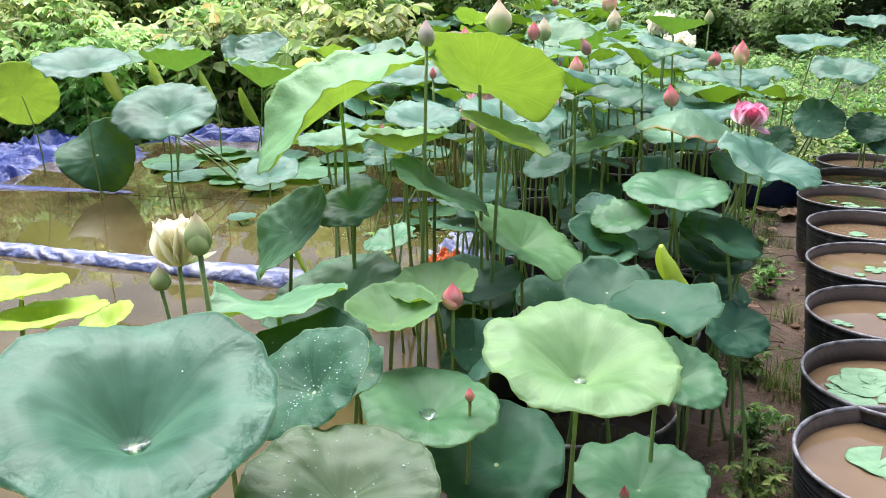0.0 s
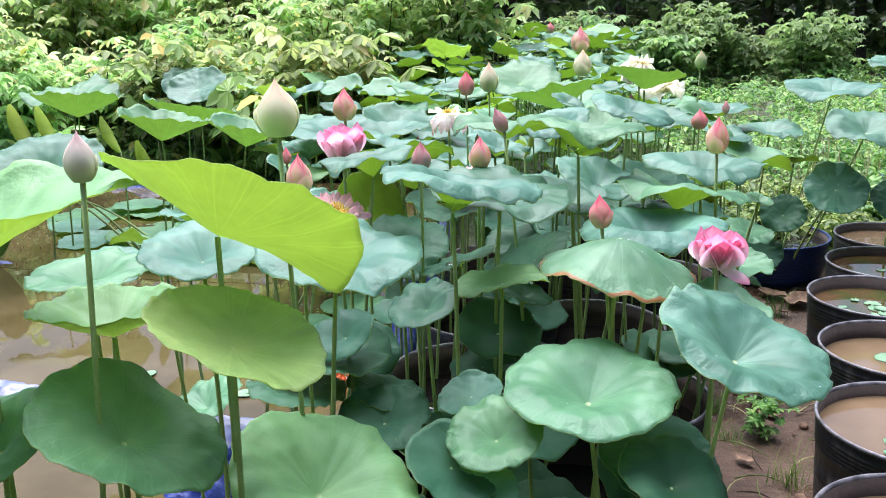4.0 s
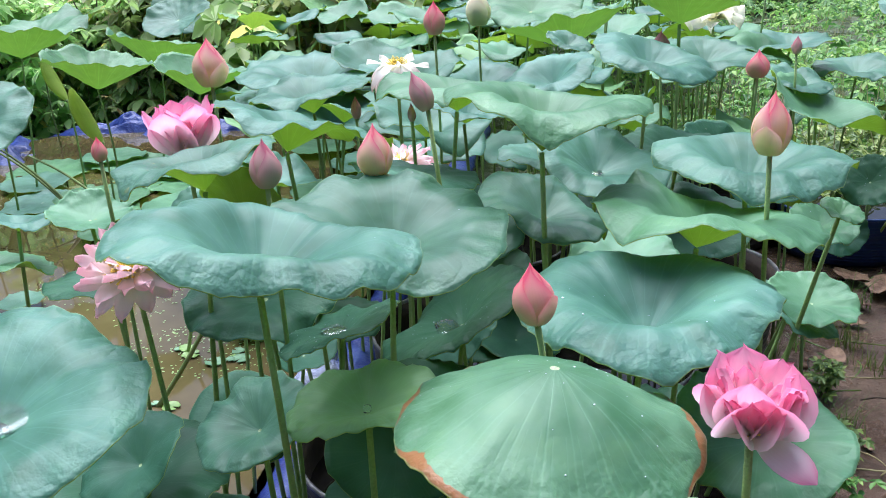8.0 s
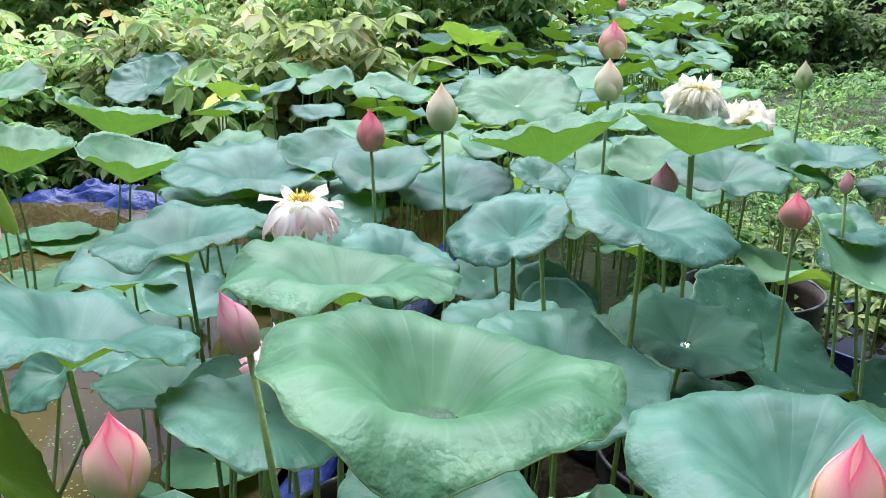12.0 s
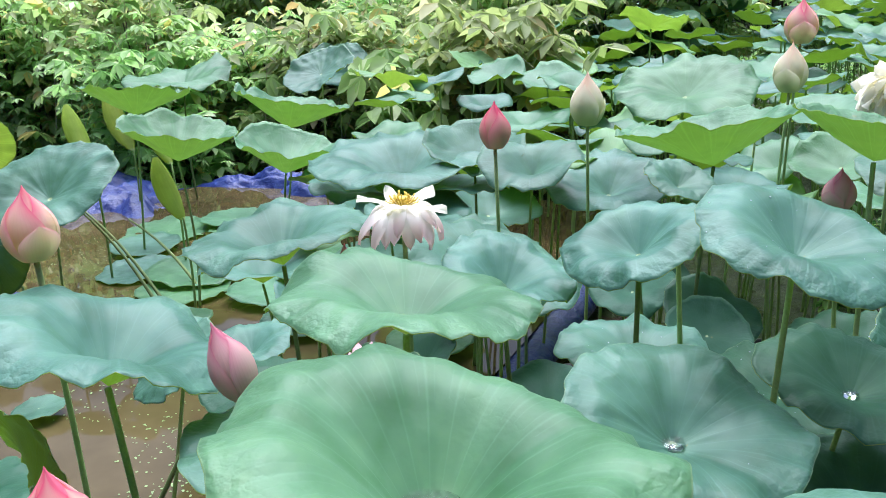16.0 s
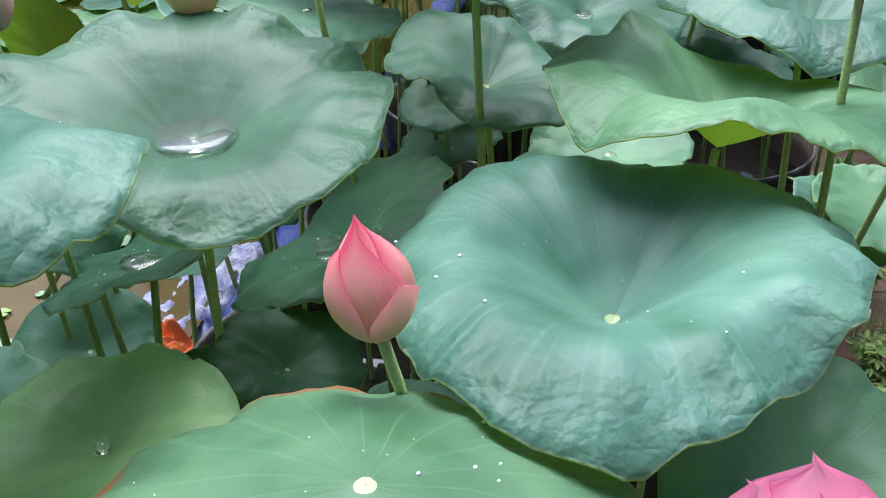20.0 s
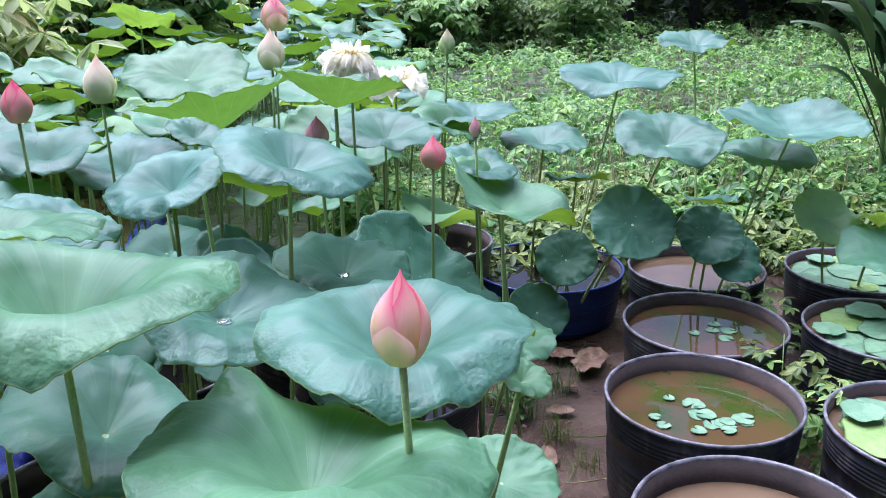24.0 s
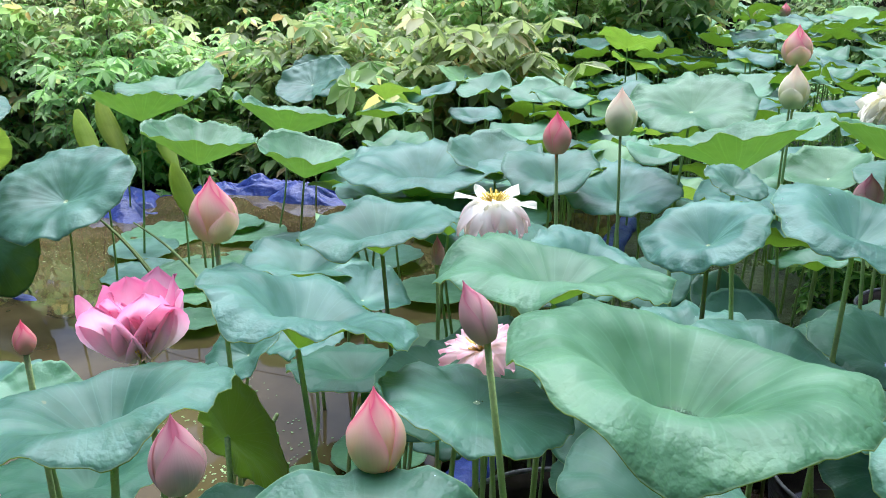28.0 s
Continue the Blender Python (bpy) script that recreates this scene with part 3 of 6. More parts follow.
def bud_petal(height, radius, turn, span, lift, mat_, grow):
    """A petal wrapped on the egg of a closed bud; lift is the share of the bud's height that it covers."""
    rows, cols = 14, 11
    verts, uvs = [], []
    for i in range(rows):
        v = i / (rows - 1)
        zz = v * lift
        r = radius * grow * (math.sin(math.pi * min(1.0, 0.09 + 0.91 * zz) ** 0.80) ** (0.8 + 0.5 * zz) if zz < 0.999 else 0.0)
        r = max(r, 0.0004) + 0.0016 * (1 - lift)
        half = span / 2 * max(0.02, 1 - max(0, (v - 0.3) / 0.7) ** 2.0) ** 0.8 if span < 6 else math.pi
        for j in range(cols):
            u = j / (cols - 1) * 2 - 1
            w = turn + u * half
            rr = r * (1 + (0.045 * u ** 4 + 0.02 * (1 - u * u) if span < 6 else 0.0))
            verts.append((rr * math.cos(w), rr * math.sin(w), height * zz))
            uvs.append((j / (cols - 1), zz))
    faces = grid_faces(rows, cols)
    return mesh("petal", verts, faces, mat_, uv=[uvs[k] for f in faces for k in f])


def flower_stalk(ob, end, bow=(0, 0, 0), radius=0.0045, material=None):
    v, f = tube(bent((0, 0, 0), end, bow), [radius * (1.15 - 0.2 * k / 8) for k in range(9)], 8)
    child("stalk", mesh("stalk", v, f, material or STALK), ob)


def lotus_bud(x, y, z, height=0.09, width=0.05, tone=None, words="pink", lean=(0, 0), base=None):
    """A closed bud; (x, y, z) is its middle."""
    tone = tone or BUD_PINK
    height, width = height * 0.95, width * 0.88
    rnd = random.Random(int(x * 1000) + int(y * 317))
    foot = Vector((x, y, z - height / 2))
    bx, by = base if base else (x + rnd.uniform(-0.05, 0.05), y + rnd.uniform(-0.05, 0.05))
    bz = bed_height(bx, by)
    ob = thing("lotus_bud", f"closed {words} lotus bud on a straight green stalk", "lotus bud", (bx, by, bz), "lotus buds")
    flower_stalk(ob, foot - Vector((bx, by, bz)), (rnd.uniform(-0.02, 0.02), rnd.uniform(-0.02, 0.02), 0))
    m = Matrix.Translation(foot - Vector((bx, by, bz))) @ Matrix.Rotation(radians(lean[1]), 4, "Y") @ Matrix.Rotation(radians(lean[0]), 4, "X")
    spin = rnd.uniform(0, 6.28)
    wraps = [(0.0, 6.283, 1.0, 0.90), (0.2, 3.0, 0.985, 0.94), (2.3, 2.9, 0.965, 0.97), (4.4, 2.7, 0.94, 0.99), (1.2, 2.2, 0.86, 1.02), (3.4, 2.1, 0.78, 1.045), (5.4, 1.8, 0.5, 1.06)]
    for turn, span, lift, grow in wraps:
        p = child("petal", bud_petal(height, width / 2, spin + turn, span, lift, tone, grow), ob)
        p.matrix_local = m
    return ob


def lotus_flower(x, y, z, rings, words, size, heart="yellow", base=None, lean=(0, 0), extra=(), tuft=1.0):
    """An open flower; rings are (count, length, width, open, curl, material, ripple) from outside in; (x, y, z) is its foot."""
    rnd = random.Random(int(x * 777) + int(y * 91))
    bx, by = base if base else (x + rnd.uniform(-0.04, 0.04), y + rnd.uniform(-0.04, 0.04))
    bz = bed_height(bx, by)
    ob = thing("lotus_flower", words, "lotus flower", (bx, by, bz), "lotus flowers")
    at = Vector((x - bx, y - by, z - bz))
    flower_stalk(ob, at, (0.01, 0.01, 0), 0.005)
    m = Matrix.Translation(at) @ Matrix.Rotation(radians(lean[1]), 4, "Y") @ Matrix.Rotation(radians(lean[0]), 4, "X")
    seed = 0
    for count, length, width, opened, curl, material, ripple in rings:
        off = rnd.uniform(0, 6.28)
        for k in range(count):
            seed += 1
            d = petal(length * rnd.uniform(0.9, 1.08), width * rnd.uniform(0.88, 1.1), opened + rnd.uniform(-7, 7) * (1 + ripple * 3), curl + rnd.uniform(-8, 8) * (1 + ripple * 4), 0.006 * size / 0.15, off + 6.283 * k / count + rnd.uniform(-0.1, 0.1), material, ripple=ripple, seed=seed)
            p = child("petal", d, ob)
            p.matrix_local = m
    if heart:
        v, f = lathe([(0.0, 0.0), (0.006 * tuft, 0.0), (0.012 * tuft, 0.02), (0.013 * tuft, 0.024), (0.0, 0.025)], 16)
        h = child("seed_pod", mesh("seed_pod", v, f, STAMEN), ob, "yellow seed pod")
        h.matrix_local = m
        verts, faces = [], []
        for k in range(int(70 * tuft * tuft)):
            w, o = rnd.uniform(0, 6.28), rnd.uniform(10, 48 + 18 * tuft)
            l_ = rnd.uniform(0.018, 0.032) * tuft ** 0.4
            d = Vector((math.sin(radians(o)) * math.cos(w), math.sin(radians(o)) * math.sin(w), math.cos(radians(o))))
            a = Vector((0.008 * tuft * math.cos(w), 0.008 * tuft * math.sin(w), 0.004))
            tv, tf = tube([a, a + d * l_ * 0.8, a + d * l_], [0.0006 * tuft, 0.0008 * tuft, 0.0014 * tuft], 4)
            faces += [tuple(len(verts) + q for q in ff) for ff in tf]
            verts += tv
        child("stamen_tuft", mesh("stamen_tuft", verts, faces, STAMEN), h, "tuft of yellow stamens", "stuff")
    for length, width, opened, curl, material, turn in extra:
        p = child("petal", petal(length, width, opened, curl, 0.01, turn, material), ob)
        p.matrix_local = m
    return ob


# ---- ground, ponds, tarps ----
def ground_sheet():
    """One sheet to the horizon, fine near the path and coarse far off."""
    xs = [-400, -150, -60, -25, -12, -8] + [-6 + 0.12 * k for k in range(101)] + [8, 12, 25, 60, 150, 400]
    ys = [-400, -120, -40, -12, -5, -2] + [0.12 * k for k in range(85)] + [11, 13, 16, 20, 26, 40, 80, 160, 400]
    verts = []
    for y in ys:
        for x in xs:
            near = 1 if -6 <= x <= 6.2 and 0 <= y <= 10 else 0
            h = near * (0.022 * noise.noise((x * 1.7, y * 1.7, 0)) + 0.016 * noise.noise((x * 5, y * 5, 2)) + 0.008 * noise.noise((x * 14, y * 14, 5))) - 0.01
            verts.append((x, y, h))
    m, n, l, p = mat("mud_and_soil")
    g = n.new("ShaderNodeTexCoord")
    sep = n.new("ShaderNodeSeparateXYZ")
    l.new(g.outputs["Object"], sep.inputs[0])
    wob = noise_tex(n, l, 1.5, 4)
    far = math_node(n, l, "GREATER_THAN", math_node(n, l, "ADD", sep.outputs[1], math_node(n, l, "MULTIPLY", wob, 1.6)), 7.6)
    fine = noise_tex(n, l, 24.0, 7, 0.65)
    mud = ramp(n, l, noise_tex(n, l, 2.6, 5), (0.3, (0.07, 0.039, 0.024)), (0.5, (0.125, 0.074, 0.047)), (0.72, (0.20, 0.127, 0.085)))
    soil = ramp(n, l, noise_tex(n, l, 6.0, 5), (0.3, (0.03, 0.045, 0.015)), (0.7, (0.09, 0.12, 0.035)))
    grain = ramp(n, l, fine, (0.25, (0.62, 0.62, 0.62)), (0.75, (1.2, 1.2, 1.2)))
    l.new(mix(n, l, mix(n, l, mud, soil, far), grain, 0.8, "MULTIPLY"), p.inputs["Base Color"])
    wet = ramp(n, l, noise_tex(n, l, 1.9, 4), (0.42, (0.12, 0.12, 0.12)), (0.56, (0.62, 0.62, 0.62)))
    l.new(wet, p.inputs["Roughness"])
    bump(n, l, p, fine, 1.0, 0.03)
    ob = new("ground", mesh("ground", verts, grid_faces(len(ys), len(xs)), m))
    tagged(ob, "wet brown mud path that turns to weedy soil", "ground", "", "structure")


ground_sheet()


def pond(name, corners, z, label):
    ob = new(name, mesh(name, [(x, y, z) for x, y in corners], [tuple(range(len(corners)))], POND, smooth=False))
    tagged(ob, label, "water", "", "structure")


pond("pond_water_front", [(-7, -3), (0.02, -3), (0.06, 2.2), (0.08, 3.55), (-0.7, 3.72), (-2.6, 4.4), (-7, 5.5)], 0.2, "still murky brown water in a tarp-lined pond")
pond("pond_water_middle", [(-7, 5.62), (-2.6, 4.5), (-0.7, 3.8), (0.05, 3.65), (0.1, 5.35), (-1.2, 5.45), (-2.45, 5.75), (-3.5, 6.0), (-7, 7.2)], 0.215, "still olive-brown water in a tarp-lined pond")
pond("pond_water_back", [(-3.5, 5.98), (-2.4, 5.72), (-1.2, 5.42), (0.1, 5.32), (0.3, 8.2), (-1.5, 8.2), (-3.0, 8.0), (-3.6, 7.3)], 0.2165, "dark still water under crowded lotus leaves")


def tarp_roll(name, pts, radius, material, label, seed, flat=0.75):
    """A low bank wrapped in creased tarpaulin."""
    rnd = random.Random(seed)
    path = []
    for a, b in zip(pts, pts[1:]):
        steps = max(2, int((Vector(b) - Vector(a)).length / 0.035))
        path += [Vector(a).lerp(Vector(b), k / steps) for k in range(steps)]
    path.append(Vector(pts[-1]))
    verts, sides = [], 20
    for k, p in enumerate(path):
        d = (path[min(k + 1, len(path) - 1)] - path[max(k - 1, 0)]).normalized()
        s = Vector((d.y, -d.x, 0))
        for q in range(sides):
            w = 2 * math.pi * q / sides
            crease = 0.16 * noise.noise((k * 0.35 + q * 0.9, q * 0.35, seed)) + 0.12 * noise.noise((k * 0.8 - q * 1.1, q * 0.5, seed + 3))
            r = radius * (1 + crease + 0.12 * math.sin(k * 0.07 + seed))
            verts.append(p + s * math.cos(w) * r * 1.15 + Vector((0, 0, math.sin(w) * r * flat)))
    ob = new(name, mesh(name, verts, grid_faces(len(path), sides, True), material))
    tagged(ob, label, "tarpaulin", "", "")


tarp_roll("tarp_bank", [(-7, 5.57, 0.2), (-2.65, 4.44, 0.2), (-0.65, 3.76, 0.2), (0.1, 3.6, 0.2)], 0.07, TARP_TWIST, "faded blue and white tarpaulin rolled over a low pond bank", 1)
tarp_roll("tarp_bank", [(-7, 7.2, 0.2), (-3.5, 6.05, 0.2), (-2.4, 5.8, 0.19), (-1.9, 5.67, 0.15), (-1.2, 5.5, 0.14), (-0.7, 5.45, 0.16), (-0.45, 5.43, 0.19), (0.12, 5.4, 0.19)], 0.05, TARP, "creased blue tarpaulin over a low pond bank", 2)
tarp_roll("tarp_bank", [(0.08, -2.0, 0.14), (0.1, 2.2, 0.14), (0.14, 3.6, 0.16), (0.17, 5.4, 0.16), (0.3, 8.2, 0.18)], 0.07, TARP, "creased blue tarpaulin over the pond's long edge", 3)


def tarp_heap(name, cx, cy, sx, sy, h, material, label, seed, turn=0.0, z=0.16):
    n = 64
    verts = []
    c, s = math.cos(radians(turn)), math.sin(radians(turn))
    for j in range(n + 1):
        for i in range(n + 1):
            u, v = i / n * 2 - 1, j / n * 2 - 1
            edge = max(0, 1 - (u * u + v * v) ** 1.5)
            wu, wv = u + 0.25 * noise.noise((u * 2 + seed, v * 2, 8)), v + 0.25 * noise.noise((u * 2, v * 2 + seed, 9))
            k = noise.noise((wu * 2.2 + seed, wv * 2.2, 1)) + 0.9 * (0.35 - abs(noise.noise((wu * 4 + seed, wv * 2.6, 2)))) + 0.55 * (0.3 - abs(noise.noise((wu * 9, wv * 7 + seed, 3))))
            z_ = z + h * edge * (0.45 + 0.7 * k) + 0.015 * k
            x, y = u * sx * (1 + 0.12 * noise.noise((v * 2, seed, 0))), v * sy * (1 + 0.12 * noise.noise((u * 2, seed, 7)))
            verts.append((cx + x * c - y * s, cy + x * s + y * c, z_))
    ob = new(name, mesh(name, verts, grid_faces(n + 1, n + 1), material))
    tagged(ob, label, "tarpaulin")


tarp_heap("crumpled_tarp", -3.7, 7.6, 1.1, 0.55, 0.22, TARP, "crumpled blue tarpaulin heaped at the pond's far corner", 4, -20)
tarp_heap("crumpled_tarp", -4.0, 6.55, 0.75, 0.4, 0.2, TARP, "faded crumpled tarpaulin folded over the pond's bank", 5, -25)
tarp_heap("crumpled_tarp", -2.2, 8.2, 1.0, 0.3, 0.16, TARP, "crumpled blue tarpaulin along the back bank", 6, -5)
tarp_heap("crumpled_tarp", -0.2, 3.42, 0.3, 0.2, 0.14, TARP, "crumpled dark blue tarpaulin at the pond's edge", 7, 20)
tarp_heap("crumpled_tarp", 0.05, 4.35, 0.24, 0.34, 0.1, TARP_PALE, "pale blue tarpaulin bunched under the lotus leaves", 8, 10)
tarp_heap("crumpled_tarp", 0.18, 5.5, 0.3, 0.2, 0.1, TARP, "blue tarpaulin bunched under the lotus leaves", 9, 0)
tarp_heap("orange_sheet", -0.03, 4.03, 0.11, 0.08, 0.10, ORANGE, "scrap of orange plastic sheet lying on the tarpaulin", 10, 30, 0.2)
tarp_heap("orange_sheet", -5.3, 7.3, 0.13, 0.06, 0.12, ORANGE, "scrap of orange plastic sheet lying on the tarpaulin", 11, 30, 0.25)


# ---- pots ----
def pot_body(r, h):
    prof = [(0.0, 0.0), (r * 0.86, 0.0), (r * 0.885, 0.012)]
    for k in range(12):
        z0 = 0.03 + (h - 0.06) * k / 12 if k < 7 else h - 0.028 - 0.014 * (12 - k)
        rr = r * (0.89 + 0.085 * z0 / h)
        prof += [(rr, z0), (rr + 0.0022, z0 + 0.002), (rr + 0.0022, z0 + 0.005), (rr + 0.0004, z0 + 0.007)]
    prof += [(r * 0.975, h - 0.012), (r * 0.98, h - 0.006), (r * 0.955, h - 0.006), (r * 0.945, h - 0.06), (r * 0.86, 0.02), (0.0, 0.02)]
    return prof


def pot(x, y, r=0.30, h=0.35, level=0.05, material=None, rim=None, label="black plastic nursery pot full of brown water on wet mud", water=True, name="plant_pot", turn=0.0, liquid=None):
    ob = thing(name, label, "pot", (x, y, -0.005), "rows of plant pots")
    v, f = lathe(pot_body(r, h), 56)
    b = child("body", mesh("body", v, f, material or PLASTIC), ob)
    rp = [(r * 0.956, h - 0.008), (r * 0.975, h - 0.009), (r * 0.99, h - 0.005), (r * 0.994, h), (r * 0.985, h + 0.005), (r * 0.968, h + 0.005), (r * 0.955, h), (r * 0.956, h - 0.008)]
    v, f = lathe(rp, 56)
    child("rim", mesh("rim", v, f, rim or RIM), ob, "scuffed rolled rim")
    b.rotation_euler.z = turn
    if water:
        top = h - level
        rr = r * (0.86 + 0.085 * (top - 0.02) / (h - 0.08)) - 0.002 if level > 0.06 else r * 0.942
        v, f = lathe([(rr - 0.001, top - 0.008), (r * 0.9415, h - 0.06), (r * 0.9515, h - 0.006), (r * 0.9505, h - 0.005), (r * 0.940, h - 0.06), (rr - 0.003, top - 0.008)] if level > 0.06 else [(r * 0.942, top - 0.008), (r * 0.9515, h - 0.006), (r * 0.9505, h - 0.005), (r * 0.939, top - 0.008)], 48)
        child("inner_wall", mesh("inner_wall", v, f, DIRT_WALL), ob, "muddy inner wall")
        v, f = lathe([(0.0, top), (rr * 0.5, top), (rr, top)], 48)
        w = new("pot_water", mesh("pot_water", v, f, liquid or POT_WATER))
        w.location = (x, y, 0)
        tagged(w, "still brown water filling a black pot", "water", "", "structure")
    return ob


POTS = [(2.57, 5.225), (2.295, 4.71), (2.12, 4.10), (1.89, 3.50), (1.66, 2.90), (1.44, 2.35), (1.24, 1.87), (1.06, 1.36)]
for k, (px, py) in enumerate(POTS):
    pot(px, py, h=0.37, turn=k * 0.7, level=0.05 + 0.012 * (k % 3), liquid=ALGAE_WATER if k < 2 else POT_WATER)
SECOND = [(3.52, 5.66), (3.22, 5.07), (2.87, 4.42), (2.72, 3.84), (2.45, 3.25)]
for k, (px, py) in enumerate(SECOND):
    pot(px, py, turn=1 + k, label="black plastic nursery pot crowded with lily pads")
pot(2.85, 5.84, label="black plastic nursery pot with lotus stalks standing in it")
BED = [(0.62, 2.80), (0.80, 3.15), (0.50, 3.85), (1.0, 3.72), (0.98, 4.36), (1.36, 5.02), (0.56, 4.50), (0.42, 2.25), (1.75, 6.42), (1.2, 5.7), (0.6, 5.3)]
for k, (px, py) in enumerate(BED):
    pot(px, py, r=0.31, h=0.37, turn=k, level=0.12, label="black plastic pot under lotus leaves, shade put into its dark water", liquid=SHADED_WATER)
pot(2.30, 6.26, r=0.37, h=0.25, material=BLUE_PLASTIC, rim=BLUE_PLASTIC, name="plastic_tub", label="round blue plastic tub with lotus stalks in it", liquid=SHADED_WATER)


def lily_pad(x, y, r, z, seed, tilt=0.0, material=None, gap=0.22, words="round pale green lily pad floating on brown water"):
    rnd = random.Random(seed)
    verts, segs = [], 36
    for rr in (0.0, 0.5, 0.94, 1.0):
        for s in range(segs):
            w = gap + (2 * math.pi - 2 * gap) * s / (segs - 1)
            q = r * rr * (1 + 0.06 * math.sin(3 * w + seed) + 0.035 * math.sin(7 * w + 2 * seed))
            verts.append((q * math.cos(w), q * math.sin(w), 0.0012 + (0.001 if rr == 1.0 else 0) + 0.03 * r * rr * rr * math.sin(2 * w + seed) + 0.02 * r * rr ** 4 * math.sin(6 * w + seed)))
    n = len(verts)
    verts += [(a, b, c - 0.002) for a, b, c in verts]
    f = grid_faces(4, segs)
    faces = f + [tuple(n + k for k in q[::-1]) for q in f] + [(3 * segs + s, n + 3 * segs + s, n + 3 * segs + s + 1, 3 * segs + s + 1) for s in range(segs - 1)]
    ob = new("lily_pad", mesh("lily_pad", verts, faces, material or PAD))
    ob.matrix_basis = Matrix.Translation((x, y, z)) @ Matrix.Rotation(radians(tilt), 4, "X") @ Matrix.Rotation(rnd.uniform(0, 6.28), 4, "Z")
    tagged(ob, words, "lily pad", "floating lily pads")


rnd = random.Random(5)
for k, (px, py) in enumerate(POTS):
    many, low_r, high_r = ((5, 0.02, 0.03), (14, 0.018, 0.034), (9, 0.03, 0.05), (6, 0.02, 0.035), (9, 0.015, 0.03), (12, 0.05, 0.09), (10, 0.05, 0.09), (8, 0.05, 0.08))[k]
    level = 0.37 - (0.05 + 0.012 * (k % 3)) + 0.001
    cx, cy = rnd.uniform(-0.05, 0.08), rnd.uniform(-0.05, 0.05)
    spread = (0.09, 0.16)[k] if k < 2 else 0.19
    for q in range(many):
        w, d = rnd.uniform(0, 6.28), spread * math.sqrt(rnd.random())
        lily_pad(px + cx + d * math.cos(w), py + cy + d * math.sin(w), rnd.uniform(low_r, high_r), level + 0.0004 * q, k * 50 + q)
for k, (px, py) in enumerate(SECOND):
    for q in range(9):
        w = 2.4 * q + k
        r = rnd.uniform(0.11, 0.15) if q < 6 else rnd.uniform(0.05, 0.08)
        d = 0.02 if q == 5 else (0.27 - r) * rnd.uniform(0.85, 1.0)
        lily_pad(px + d * math.cos(w), py + d * math.sin(w), r, 0.310 + 0.0045 * q, 500 + k * 50 + q, rnd.uniform(-2, 2), LIGHT_PAD if q in (3, 7) else PAD, 0.02, "broad wavy floating leaf crowding a black pot")


# ---- lotus leaves near the start of the path ----
lotus_leaf(-0.303, 0.892, 1.052, 0.187, 14, 142, 0.48, "deep", lobes=((2, 0.023, 0.78), (3, 0.036, 3.72), (4, 0.023, 2.28), (5, 0.018, 6.04),), outline=((2, 0.033, 2.53), (3, 0.032, 3.86),), lip=0.03, wave=0.04, drop=0.022, beads=3, label="large blue-green lotus leaf holding a pool of rainwater")
lotus_leaf(-0.159, 1.224, 0.916, 0.122, 28, 230, 0.28, "dark", lobes=((3, 0.013, 4.98),), outline=((2, 0.037, 4.64),), wave=0.05, beads=260)
lotus_leaf(0.020, 1.652, 0.649, 0.156, 8, 137, 0.29, "green", wave=0.05, drop=0.02)
lotus_leaf(0.337, 1.512, 0.829, 0.200, 10, 159, 0.38, "light", lobes=((2, 0.024, 3.01), (4, 0.018, 2.97),), outline=((2, 0.025, 3.00), (3, 0.014, 4.78),), wave=0.1, drop=0.02)
lotus_leaf(0.679, 2.021, 0.545, 0.122, 26, 147, 0.28, "green", outline=((2, 0.022, 1.94),))
lotus_leaf(0.170, 1.714, 0.489, 0.166, 19, 180, 0.28, "dark", outline=((2, 0.014, 3.10),), wave=0.06)
lotus_leaf(0.506, 1.710, 0.428, 0.160, 4, 180, 0.28, "green")
lotus_leaf(-0.267, 2.136, 0.727, 0.206, 22, 221, 0.28, "green", lobes=((3, 0.014, 1.37),), outline=((3, 0.015, 3.94),), lip=0.02, wave=0.05)
lotus_leaf(-0.283, 1.565, 0.933, 0.146, 11, 331, 0.10, "mid", lobes=((2, 0.077, 5.15), (3, 0.065, 0.60), (4, 0.093, 3.06), (5, 0.041, 5.74),), outline=((2, 0.068, 1.17), (3, 0.021, 5.45),), lip=0, wave=0.06, label="green lotus leaf with a deeply waved rim")
lotus_leaf(0.122, 1.898, 0.670, 0.102, 34, 233, 0.28, "blue", outline=((2, 0.039, 4.58),))
lotus_leaf(0.286, 2.374, 0.823, 0.178, 30, 113, 0.23, "light", lobes=((2, 0.055, 5.18), (3, 0.021, 0.21), (4, 0.021, 1.49),), lip=0.03, wave=0.06)
lotus_leaf(0.037, 2.195, 1.022, 0.153, 29, 87, 0.23, "mid", lobes=((2, 0.041, 1.49), (3, 0.036, 0.23), (4, 0.048, 2.55), (5, 0.024, 5.35),), outline=((2, 0.027, 0.74), (3, 0.029, 3.71),), lip=0.02, wave=0.05)
lotus_leaf(-0.396, 2.191, 0.910, 0.159, 50, 241, 0.10, "green", lobes=((2, 0.071, 5.57), (3, 0.084, 0.41), (4, 0.018, 0.84),), outline=((2, 0.024, 0.72), (3, 0.030, 5.19),), lip=0, wave=0.05, label="green lotus leaf hanging steeply beside its stalk")
lotus_leaf(-0.220, 2.241, 0.970, 0.109, 26, 214, 0.28, "green", outline=((2, 0.017, 4.55),))
lotus_leaf(0.761, 2.563, 0.922, 0.165, 9, 183, 0.28, "green", lobes=((3, 0.031, 1.46), (4, 0.014, 1.44), (5, 0.018, 3.80),), lip=0.06, wave=0.06, beads=6)
